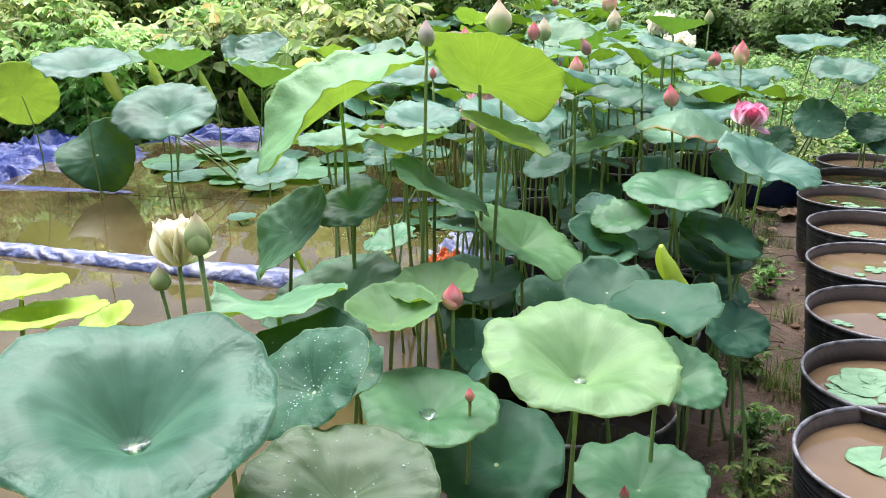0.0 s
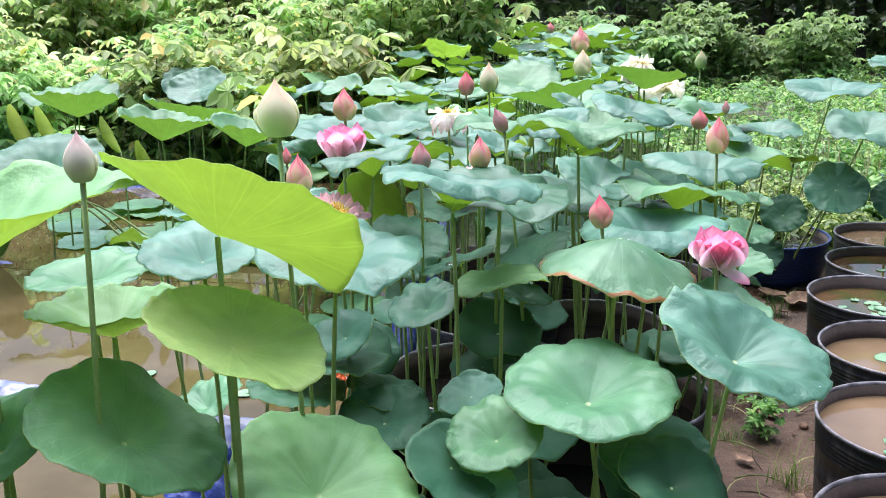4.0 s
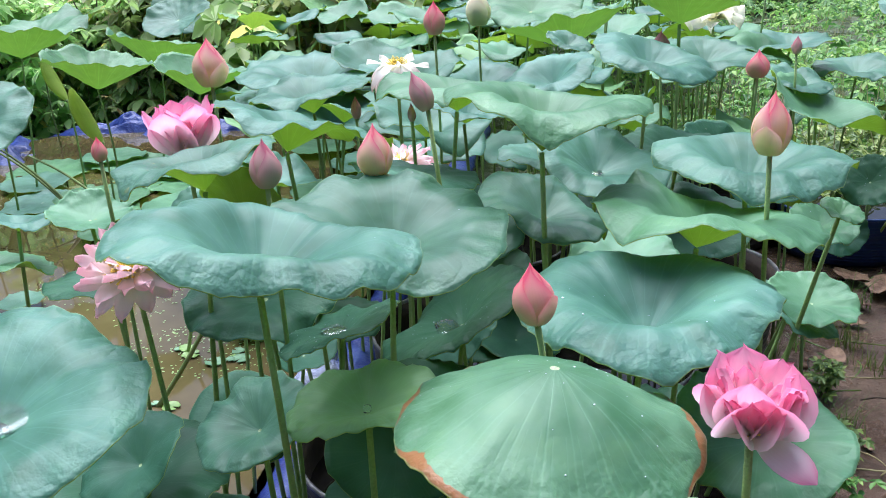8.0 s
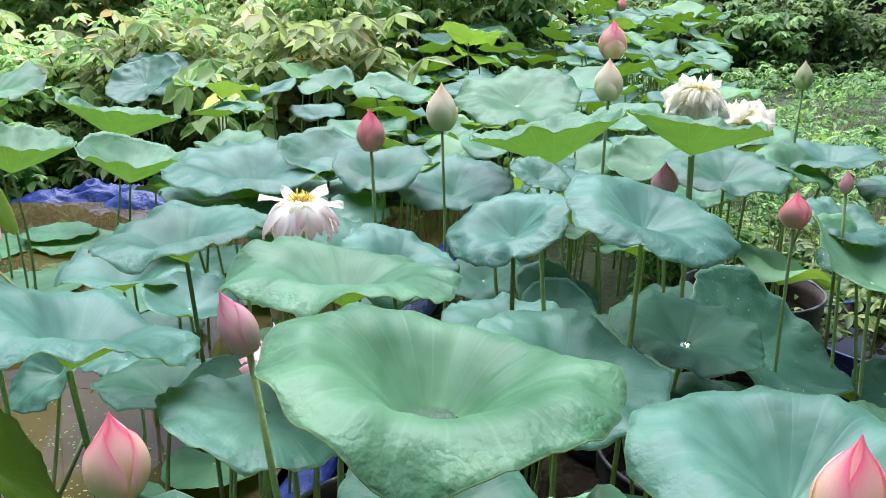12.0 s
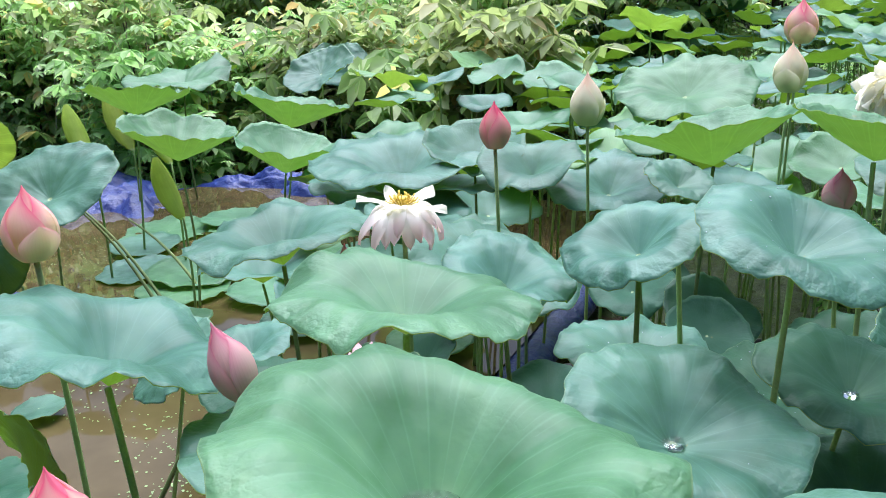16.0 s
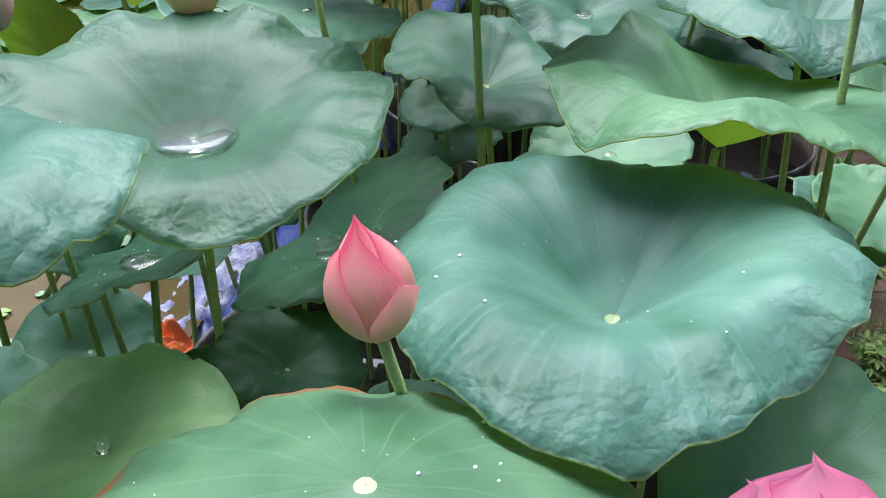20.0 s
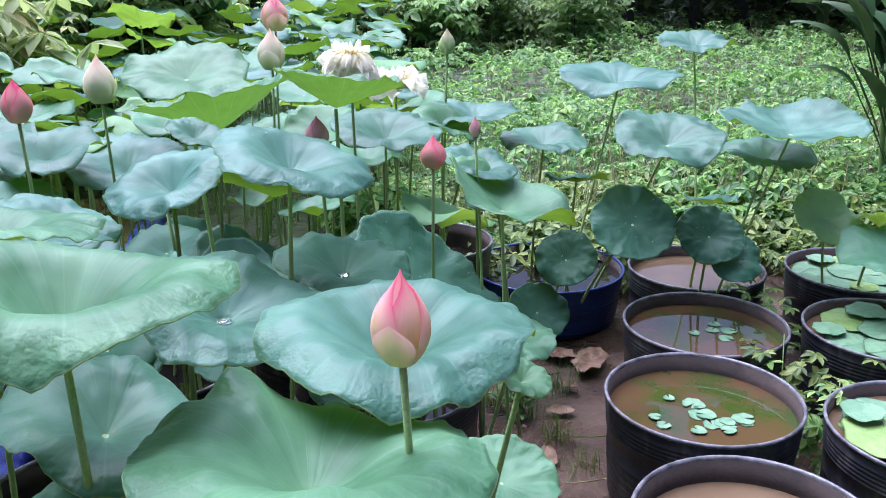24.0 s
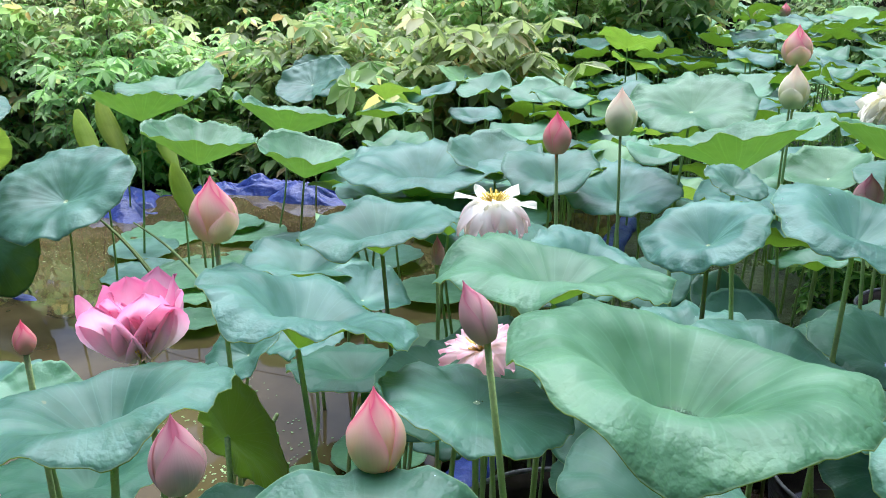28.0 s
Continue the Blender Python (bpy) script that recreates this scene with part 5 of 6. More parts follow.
# chance fill leaves, dark-toned so gaps below the canopy read as shade
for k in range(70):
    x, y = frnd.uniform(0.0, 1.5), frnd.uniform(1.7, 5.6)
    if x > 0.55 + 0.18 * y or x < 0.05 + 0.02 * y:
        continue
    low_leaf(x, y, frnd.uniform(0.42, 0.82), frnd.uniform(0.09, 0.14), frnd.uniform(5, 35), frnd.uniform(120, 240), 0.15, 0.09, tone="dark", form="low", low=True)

# ---- buds ----
lotus_bud(0.545, 3.425, 1.235, 0.098, 0.066, BUD_PINK, "pink and cream", base=(0.56, 3.78))
lotus_bud(0.388, 3.31, 1.245, 0.085, 0.056, BUD_PURPLE, "dull purple")
lotus_bud(0.096, 3.835, 1.335, 0.112, 0.082, BUD_PINK, "pink")
lotus_bud(0.616, 3.594, 1.308, 0.082, 0.046, BUD_PURPLE, "slanting purple-pink", lean=(0, -22), base=(0.72, 3.52))
lotus_bud(0.47, 4.759, 1.325, 0.11, 0.075, BUD_ROSE, "rose pink")
lotus_bud(0.567, 5.248, 1.315, 0.15, 0.10, BUD_WHITE, "cream white")
lotus_bud(1.191, 3.388, 1.28, 0.105, 0.066, BUD_PINK, "pink")
lotus_bud(1.472, 4.753, 1.156, 0.09, 0.075, BUD_ROSE, "rose pink")
lotus_bud(1.17, 4.706, 1.23, 0.085, 0.065, BUD_PURPLE, "dark rose")
lotus_bud(0.833, 2.987, 1.165, 0.083, 0.058, BUD_ROSE, "rose pink", lean=(0, -6), base=(0.97, 3.2))
lotus_bud(1.066, 5.687, 1.35, 0.15, 0.105, BUD_WHITE, "pale cream")
lotus_bud(1.086, 6.034, 1.46, 0.15, 0.115, BUD_PINK, "pink")
lotus_bud(0.206, 2.529, 1.46, 0.105, 0.082, BUD_WHITE, "large greenish cream", base=(0.2, 2.45))
lotus_bud(0.145, 2.92, 1.271, 0.096, 0.062, BUD_PINK, "pink", base=(0.13, 3.02))
lotus_bud(-0.289, 1.159, 1.19, 0.07, 0.044, BUD_GREEN, "pale green", base=(-0.29, 1.22))
lotus_bud(0.071, 1.866, 0.828, 0.07, 0.056, BUD_ROSE, "small rose pink")
lotus_bud(0.11, 1.611, 0.693, 0.034, 0.022, BUD_ROSE, "small dark rose")

lotus_bud(-0.04, 3.557, 1.211, 0.052, 0.032, BUD_ROSE, "small pink")
lotus_bud(0.53, 3.903, 1.201, 0.045, 0.02, BUD_PURPLE, "thin dark withered")
lotus_bud(0.286, 4.377, 1.12, 0.07, 0.032, BUD_PURPLE, "thin dark purple")
lotus_bud(-0.192, 2.9, 1.076, 0.045, 0.026, BUD_PURPLE, "small dull purple")
lotus_bud(0.007, 2.206, 1.43, 0.075, 0.048, BUD_PALE, "greyish pink", base=(-0.06, 2.1))
lotus_bud(-0.507, 1.538, 0.993, 0.055, 0.044, BUD_GREEN, "small pale green")
lotus_bud(1.74, 5.903, 1.345, 0.105, 0.07, BUD_GREEN, "pale green")
lotus_bud(0.963, 6.304, 1.085, 0.09, 0.06, BUD_WHITE, "small cream")
lotus_bud(-1.1, 13.0, 1.66, 0.17, 0.12, BUD_ROSE, "far rose pink")
lotus_bud(1.45, 13.9, 1.4, 0.17, 0.14, BUD_ROSE, "far rose pink")
lotus_bud(-0.16, 12.2, 1.3, 0.28, 0.18, BUD_GREEN, "far pale green")
lotus_bud(0.43, 1.5, 0.52, 0.034, 0.022, BUD_ROSE, "small dark rose")
lotus_bud(1.62, 4.9, 1.19, 0.06, 0.035, BUD_PURPLE, "thin dark rose")

# ---- open flowers ----
lotus_flower(1.059, 2.829, 1.075, [(6, 0.094, 0.086, 66, -92, PINK, 0.03), (7, 0.092, 0.074, 58, -76, PINK, 0.05), (11, 0.076, 0.042, 50, -58, PINK, 0.12), (13, 0.064, 0.03, 46, -44, PINK, 0.2), (12, 0.045, 0.018, 42, -30, PALE_PINK, 0.3)], "full pink double lotus flower in bloom", 0.145, extra=((0.07, 0.055, 105, 10, PINK, -0.75),))
lotus_flower(0.126, 3.591, 1.185, [(6, 0.124, 0.092, 52, -52, PINK, 0.03), (6, 0.118, 0.084, 38, -38, PINK, 0.04), (7, 0.104, 0.064, 26, -22, PINK, 0.06), (8, 0.08, 0.04, 16, -8, PALE_PINK, 0.1)], "pink lotus flower opening like a bowl", 0.15)
lotus_flower(0.41, 4.39, 1.225, [(14, 0.105, 0.032, 78, 90, BLUSH, 0.12), (13, 0.095, 0.030, 64, 98, BLUSH, 0.15), (12, 0.055, 0.024, 40, 100, CREAM, 0.25), (5, 0.082, 0.03, 76, 14, CREAM, 0.3)], "spent white lotus flower with drooping petals and yellow heart", 0.16)
lotus_flower(0.16, 3.25, 1.085, [(11, 0.088, 0.038, 108, -8, PALE_PINK, 0.16), (12, 0.083, 0.034, 88, -14, PALE_PINK, 0.2), (13, 0.076, 0.029, 68, -16, PALE_PINK, 0.22), (10, 0.066, 0.024, 46, -12, PALE_PINK, 0.22), (8, 0.042, 0.014, 40, 0, CREAM, 0.22)], "ragged pale pink lotus flower with a yellow heart", 0.16, lean=(26, 6), tuft=1.7)
lotus_flower(0.47, 4.08, 1.03, [(13, 0.088, 0.030, 100, 40, PALE_PINK, 0.2), (14, 0.084, 0.027, 78, 42, PALE_PINK, 0.22), (13, 0.07, 0.023, 55, 34, PALE_PINK, 0.22), (9, 0.05, 0.018, 35, 20, PALE_PINK, 0.2)], "withered pale pink lotus flower among leaves", 0.12, lean=(10, -15))
lotus_flower(1.315, 5.38, 1.345, [(22, 0.115, 0.034, 96, 76, CREAM, 0.4), (24, 0.11, 0.032, 74, 92, CREAM, 0.45), (20, 0.095, 0.03, 60, 96, CREAM, 0.5), (12, 0.07, 0.026, 40, 60, CREAM, 0.5)], "shaggy cream white lotus flower shedding petals", 0.2)
lotus_flower(1.54, 5.95, 1.16, [(10, 0.12, 0.075, 80, 30, CREAM, 0.4), (11, 0.11, 0.065, 55, 15, CREAM, 0.4), (12, 0.09, 0.05, 30, 10, CREAM, 0.4)], "open cream white lotus flower", 0.22)
lotus_flower(-0.471, 1.556, 1.012, [(6, 0.105, 0.085, 42, -62, CREAM, 0.03), (6, 0.102, 0.075, 32, -48, CREAM, 0.04), (5, 0.095, 0.06, 20, -28, CREAM, 0.05)], "half-open cream white lotus flower", 0.09, heart="", extra=((0.07, 0.03, 75, -10, SEPAL, 0.2),))
lotus_flower(-1.115, 10.9, 1.12, [(10, 0.16, 0.08, 75, 30, CREAM, 0.1), (8, 0.13, 0.06, 50, 20, CREAM, 0.1)], "small far white lotus flower", 0.2, heart="")


def rolled_leaf(x, y, z, length, width, tilt, az, label):
    """A young leaf still rolled into a spindle from both sides."""
    rows, cols = 16, 15
    verts = []
    for i in range(rows):
        v = i / (rows - 1)
        half = width / 2 * math.sin(math.pi * (0.04 + 0.92 * v)) ** 0.7
        for j in range(cols):
            u = j / (cols - 1) * 2 - 1
            turn = u * 4.4
            r = half * (1 - 0.35 * abs(u))
            verts.append((math.copysign(half * 0.5, u) * min(1, abs(u) * 3) + r * 0.5 * math.sin(turn), r * 0.5 * (1 - math.cos(turn)) + 0.004 * noise.noise((u * 3, v * 6, x)), (v - 0.5) * length))
    faces = grid_faces(rows, cols)
    uv = [((k % cols) / (cols - 1), (k // cols) / (rows - 1)) for f in faces for k in f]
    bx, by = x + 0.03, y + 0.02
    bz = bed_height(bx, by)
    ob = thing("rolled_lotus_leaf", label, "lotus leaf", (bx, by, bz), "rolled lotus leaves")
    b = child("blade", mesh("blade", verts, faces, UNDER_BACKLIT, uv=uv), ob)
    turn_m = Matrix.Rotation(radians(-az), 4, "Z") @ Matrix.Rotation(radians(-tilt), 4, "X")
    b.matrix_local = Matrix.Translation((x - bx, y - by, z - bz)) @ turn_m
    low_end = turn_m @ Vector((0, 0, -length * 0.48))
    flower_stalk(ob, (x - bx + low_end.x, y - by + low_end.y, z - bz + low_end.z), (0.01, 0, 0), 0.0055)


rolled_leaf(0.69, 2.17, 0.78, 0.19, 0.125, 34, 262, "yellow-green young lotus leaf still rolled up on its stalk")
for x, y, z, h in ((-2.98, 7.28, 0.84, 0.42), (-2.15, 6.12, 0.99, 0.30), (-1.89, 6.39, 0.91, 0.26), (-1.45, 5.9, 0.8, 0.3)):
    rolled_leaf(x, y, z, h, h * 0.42, 25, 280, "pale green young lotus leaf still rolled up on its stalk")
rolled_leaf(-0.42, 2.45, 0.75, 0.12, 0.03, 20, 280, "small rolled lotus leaf standing in the pond")
rolled_leaf(0.75, 5.1, 1.0, 0.12, 0.06, 15, 100, "small rolled lotus leaf among the flowers")


def dry_stalk(a, b, bow, label="old brown lotus stalk leaning over the pond water"):
    v, f = tube(bent((0, 0, 0), Vector(b) - Vector(a), bow), [0.009 - 0.0005 * k for k in range(9)], 7)
    ob = new("dry_stalk", mesh("dry_stalk", v, f, STALK_DARK))
    ob.location = a
    tagged(ob, label, "stalk", "old lotus stalks")


dry_stalk((-1.55, 5.9, 0.2), (-2.15, 6.05, 0.62), (0.0, 0.0, 0.05))
dry_stalk((-1.43, 5.75, 0.2), (-2.0, 5.9, 0.66), (0.02, 0.0, 0.04))
dry_stalk((-1.5, 6.1, 0.2), (-2.1, 6.3, 0.5), (0.0, 0.02, 0.03))
dry_stalk((-0.4, 4.2, 0.2), (-0.1, 4.3, 0.7), (0.02, 0, 0))
dry_stalk((0.3, 3.35, 0.02), (0.5, 3.3, 0.72), (0.02, 0, 0))

# small pads and duckweed floating between the stalks
drnd = random.Random(77)
for cx, cy, count, spread in ((-0.30, 4.62, 12, 0.16), (-0.22, 3.42, 10, 0.12), (-1.32, 3.06, 1, 0.0), (-0.55, 4.15, 7, 0.2)):
    for k in range(count):
        a, d = drnd.uniform(0, 6.28), spread * math.sqrt(drnd.random())
        lily_pad(cx + d * math.cos(a) * 1.6, cy + d * math.sin(a), drnd.uniform(0.012, 0.035) if count > 1 else 0.055, 0.2195 + 0.0004 * k, 900 + k, 0.0, LIGHT_PAD if k % 3 == 0 else PAD)


def duckweed(name, cx, cy, spread, count, z, label):
    """Specks of duckweed and debris as one drifting patch."""
    verts, faces = [], []
    for k in range(count):
        a, d = drnd.uniform(0, 6.28), spread * math.sqrt(drnd.random())
        x, y, r = cx + 1.7 * d * math.cos(a) + 0.05 * noise.noise((k * 0.1, 0, 0)), cy + d * math.sin(a), drnd.uniform(0.002, 0.0055)
        o = len(verts)
        for q in range(5):
            verts.append((x + r * math.cos(q * 1.257 + a), y + r * math.sin(q * 1.257 + a), z))
        verts.append((x, y, z + 0.0015))
        faces += [(o + q, o + (q + 1) % 5, o + 5) for q in range(5)]
    ob = new(name, mesh(name, verts, faces, LIGHT_PAD))
    tagged(ob, label, "duckweed", "", "stuff")


for cx, cy, spread, count in ((-0.32, 4.6, 0.22, 420), (-0.2, 3.45, 0.14, 160), (-1.0, 5.1, 0.25, 160), (-2.4, 6.5, 0.3, 220), (-0.6, 4.9, 0.2, 160)):
    duckweed("duckweed", cx, cy, spread, count, 0.2175 if cy < 5.3 else 0.219, "scattered specks of duckweed on the pond water")


# ---- plants round the ponds ----
def leaflets(name, centres, sizes, rng, material, label, category, long=2.0, upward=0.6, kind="stuff"):
    """Many small folded leaves as one mesh."""
    c = np.asarray(centres, float)
    n = len(c)
    d = rng.normal(size=(n, 3))
    d[:, 2] = d[:, 2] * 0.5 - 0.15
    d /= np.linalg.norm(d, axis=1)[:, None]
    up = rng.normal(size=(n, 3)) * (1 - upward) + np.array([0, 0, 1.0])
    side = np.cross(d, up)
    side /= np.linalg.norm(side, axis=1)[:, None] + 1e-9
    nrm = np.cross(side, d)
    s = np.asarray(sizes)[:, None]
    tip, w = d * s * long / 2, side * s * 0.5
    v = np.empty((n, 6, 3))
    v[:, 0], v[:, 3] = c - tip, c + tip - nrm * s * 0.15
    v[:, 1], v[:, 5] = c - tip * 0.25 + w + nrm * s * 0.15, c - tip * 0.25 - w + nrm * s * 0.15
    v[:, 2], v[:, 4] = c + tip * 0.45 + w * 0.7 + nrm * s * 0.1, c + tip * 0.45 - w * 0.7 + nrm * s * 0.1
    base = np.arange(n)[:, None] * 6
    faces = np.concatenate([base + np.array([[0, 1, 2, 3]]), base + np.array([[0, 3, 4, 5]])])
    me = bpy.data.meshes.new(name)
    me.vertices.add(n * 6)
    me.vertices.foreach_set("co", v.ravel())
    me.loops.add(n * 8)
    me.polygons.add(n * 2)
    me.loops.foreach_set("vertex_index", faces.ravel().astype(np.int32))
    me.polygons.foreach_set("loop_start", (np.arange(n * 2) * 4).astype(np.int32))
    me.update(calc_edges=True)
    me.materials.append(material)
    ob = new(name, me)
    return tagged(ob, label, category, "", kind)


rng = np.random.default_rng(3)


def clumps(count, xr, yr, zr, per, spread, rng):
    x, y, z = rng.uniform(*xr, count), rng.uniform(*yr, count), rng.uniform(*zr, count)
    c = np.repeat(np.stack([x, y, z], 1), per, 0)
    return c + rng.normal(size=c.shape) * np.array(spread)


def rosettes(name, hubs, reach, rng, material, label, category, count=6, droop=0.25, kind="stuff", parent=None):
    """Palmate leaves: leaflets that spread from one point."""
    n = len(hubs)
    a = (np.arange(count)[None] / count * 5.2 + rng.random((n, 1)) * 6.28 + rng.normal(size=(n, count)) * 0.12).ravel()
    c = np.repeat(np.asarray(hubs, float), count, 0)
    r = np.repeat(np.asarray(reach, float), count) * (0.8 + 0.4 * rng.random(n * count))
    lean = np.repeat(rng.normal(size=(n, 2)) * 0.35, count, 0)
    d = np.stack([np.cos(a), np.sin(a), -droop - 0.2 * rng.random(n * count)], 1)
    d[:, 2] += lean[:, 0] * d[:, 0] + lean[:, 1] * d[:, 1]
    d /= np.linalg.norm(d, axis=1)[:, None]
    side = np.stack([-np.sin(a), np.cos(a), lean[:, 1] * np.cos(a) - lean[:, 0] * np.sin(a)], 1) * 1.0
    nrm = np.cross(d, side)
    s = r[:, None]
    v = np.empty((len(a), 6, 3))
    v[:, 0], v[:, 3] = c, c + d * s - nrm * s * 0.12
    v[:, 1], v[:, 5] = c + d * s * 0.38 + side * s * 0.22 + nrm * s * 0.06, c + d * s * 0.38 - side * s * 0.22 + nrm * s * 0.06
    v[:, 2], v[:, 4] = c + d * s * 0.72 + side * s * 0.17 + nrm * s * 0.03, c + d * s * 0.72 - side * s * 0.17 + nrm * s * 0.03
    return quads6(name, v, material, label, category, kind, parent)


def quads6(name, v, material, label, category, kind, parent=None):
    n = len(v)
    base = np.arange(n)[:, None] * 6
    faces = np.stack([base + np.array([[0, 1, 2, 3]]), base + np.array([[0, 3, 4, 5]])], 1)
    me = bpy.data.meshes.new(name)
    me.vertices.add(n * 6)
    me.vertices.foreach_set("co", v.ravel())
    me.loops.add(n * 8)
    me.polygons.add(n * 2)
    me.loops.foreach_set("vertex_index", faces.ravel().astype(np.int32))
    me.polygons.foreach_set("loop_start", (np.arange(n * 2) * 4).astype(np.int32))
    me.update(calc_edges=True)
    me.materials.append(material)
    ob = new(name, me)
    if parent:
        ob.parent = parent
    return tagged(ob, label, category, "", kind)


# weeds over the open ground at the back
n = 22000
y = 6.9 + 19 * rng.random(n) ** 1.8
x = -2.5 + (y * 0.75 + 4.0) * rng.random(n)
h = 0.32 + 0.14 * np.sin(x * 1.3 + y) + 0.1 * np.sin(x * 3.1 - y * 2.2)
pos = np.stack([x, y, (0.25 + 0.75 * rng.random(n)) * np.maximum(h, 0.08) + 0.02], 1)
pos = pos[~((pos[:, 0] < 1.3) & (pos[:, 1] < 13))]
rosettes("weed_cover", pos, 0.04 + 0.045 * rng.random(len(pos)) * (1 + pos[:, 1] / 20), rng, WEED, "dense bright green weeds covering the ground", "weeds", 5)
n = 2500
pos = np.stack([rng.uniform(1.6, 4.6, n), rng.uniform(6.3, 8.0, n), 0.05 + 0.25 * rng.random(n)], 1)
rosettes("weed_cover", pos, 0.04 + 0.05 * rng.random(n), rng, WEED, "bright green weeds behind the pots", "weeds", 5)


# thin stems that stand up out of the weeds
verts, faces = [], []
for k in range(1500):
    y = 7.2 + 14 * rng.random() ** 1.7
    x = 1.6 + (y * 0.72) * rng.random()
    hh = rng.uniform(0.25, 0.62)
    lean = rng.normal(size=2) * 0.09
    tv, tf = tube([(x, y, 0), (x + lean[0] * 0.4, y + lean[1] * 0.4, hh * 0.55), (x + lean[0], y + lean[1], hh)], [0.004, 0.0035, 0.0015], 3, False)
    faces += [tuple(len(verts) + q for q in f) for f in tf]
    verts += [tuple(q) for q in tv]
tagged(new("weed_stems", mesh("weed_stems", verts, faces, STRAW)), "thin straw-coloured stems standing among the weeds", "weeds", "", "stuff")


def bush(x, y, h, w, rng, count, reach, material, label):
    """A loose bush: bare stems from one foot and palmate leaves along them."""
    ob = thing("bush", label, "bush", (x, y, 0), "bushes round the garden")
    hubs = []
    for k in range(7):
        a, o = rng.uniform(0, 6.28), rng.uniform(0.1, 0.5) * w
        top = np.array([o * math.cos(a), o * math.sin(a), h * rng.uniform(0.75, 1.0)])
        v, f = tube(bent((0.1 * math.cos(a), 0.1 * math.sin(a), 0), top, (0.06 * rng.normal(), 0.06 * rng.normal(), 0), 6), [0.014, 0.012, 0.011, 0.009, 0.007, 0.005], 5)
        child("stem", mesh("stem", v, f, BARK), ob)
        for q in range(count // 7):
            t = rng.uniform(0.12, 1.05)
            hubs.append(top * t + rng.normal(size=3) * np.array([w * 0.24, w * 0.24, 0.1]))
    hubs = np.array(hubs)
    hubs[:, 2] = np.clip(hubs[:, 2], 0.08, None)
    cut = len(hubs) * 3 // 4
    rosettes("crown", hubs[:cut], reach * (0.45 + 0.8 * rng.random(cut)), rng, material, "", "", 5, 0.3, "stuff", ob)
    rosettes("crown", hubs[cut:], reach * (1.2 + 0.7 * rng.random(len(hubs) - cut)), rng, material, "larger drooping leaves", "", 6, 0.45, "stuff", ob)
    verts, faces = [], []
    for k in range(60):
        p = hubs[rng.integers(len(hubs))] * np.array([1.1, 1.1, 1.0])
        d = rng.normal(size=3) * np.array([0.12, 0.12, 0.1]) + np.array([0, 0, 0.2])
        tv, tf = tube([p - d, p, p + d], [0.0035, 0.003, 0.0015], 4, False)
        faces += [tuple(len(verts) + q for q in f) for f in tf]
        verts += [tuple(q) for q in tv]
    child("dry_twig", mesh("dry_twig", verts, faces, STRAW), ob, "straw-coloured twig growth", "stuff")
    return ob


brng = np.random.default_rng(12)
for x, y, h, w in [(-7.6 + 0.62 * k, (9.2 if k < 7 else 11.2) + 0.5 * math.sin(k * 1.9), 1.6 + 0.3 * math.sin(k * 2.7), 1.1) for k in range(11)]:
    bush(x, y, h, w, brng, 760, 0.10, HEDGE, "loose yellow-green bush with palmate leaves beside the pond")
for x, y, h, w in [(-5.6 + 0.58 * k, 9.6 + 0.35 * math.sin(k * 2.3), 1.25 + 0.2 * math.sin(k * 1.7), 1.0) for k in range(9)]:
    bush(x, y, h, w, brng, 700, 0.13, HEDGE, "low yellow-green bush with broad palmate leaves behind the tarp")
for x, y, h, w in [(-8.5 + 0.95 * k, 12.3 + 0.5 * math.sin(k * 1.3), 2.6 + 0.4 * math.sin(k * 2.1), 1.4) for k in range(10)]:
    bush(x, y, h, w, brng, 760, 0.13, HEDGE, "tall yellow-green bush with palmate leaves behind the pond")
for x, y, h, w in [(1.6 + 0.85 * k, 18.6 + 0.6 * math.sin(k * 1.7), 1.6 + 0.3 * math.sin(k * 2.1), 1.2) for k in range(7)]:
    bush(x, y, h * 0.9, w, brng, 560, 0.13, HEDGE_GREEN, "green bush with palmate leaves at the back of the garden")
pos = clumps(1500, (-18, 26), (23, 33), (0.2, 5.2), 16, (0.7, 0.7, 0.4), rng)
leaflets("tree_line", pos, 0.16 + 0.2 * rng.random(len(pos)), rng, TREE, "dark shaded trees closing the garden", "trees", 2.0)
# belts added left, right and behind, mostly out of view, to block low sky
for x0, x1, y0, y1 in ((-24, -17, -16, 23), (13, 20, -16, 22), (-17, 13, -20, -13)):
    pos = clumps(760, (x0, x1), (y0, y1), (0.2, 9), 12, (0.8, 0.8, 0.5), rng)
    leaflets("tree_line", pos, 0.3 + 0.3 * rng.random(len(pos)), rng, TREE, "added tree belt that blocks the low sky", "trees", 2.0)
for k in range(12):
    x, y = -12 + 2.6 * k + brng.normal() * 0.5, 22 + 2 * brng.random()
    ob = thing("tree", "dark bare-stemmed tree at the back of the garden", "tree", (x, y, 0), "trees at the back")
    v, f = tube(bent((0, 0, 0), (brng.normal() * 0.3, 0, 5.2), (0.2 * brng.normal(), 0, 0)), [0.16 - 0.012 * q for q in range(9)], 9)
    child("trunk", mesh("trunk", v, f, BARK), ob)
    for q in range(4):
        z = 2.2 + 0.6 * q
        v, f = tube(bent((0, 0, z), (brng.normal() * 1.2, brng.normal(), z + 0.9), (0, 0, 0.2), 6), [0.06, 0.05, 0.04, 0.03, 0.02, 0.01], 6)
        child("limb", mesh("limb", v, f, BARK), ob)
    hubs = np.array([0, 0, 3.7]) + brng.normal(size=(160, 3)) * np.array([1.2, 1.0, 0.8])
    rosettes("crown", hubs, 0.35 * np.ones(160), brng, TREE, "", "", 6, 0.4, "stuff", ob)


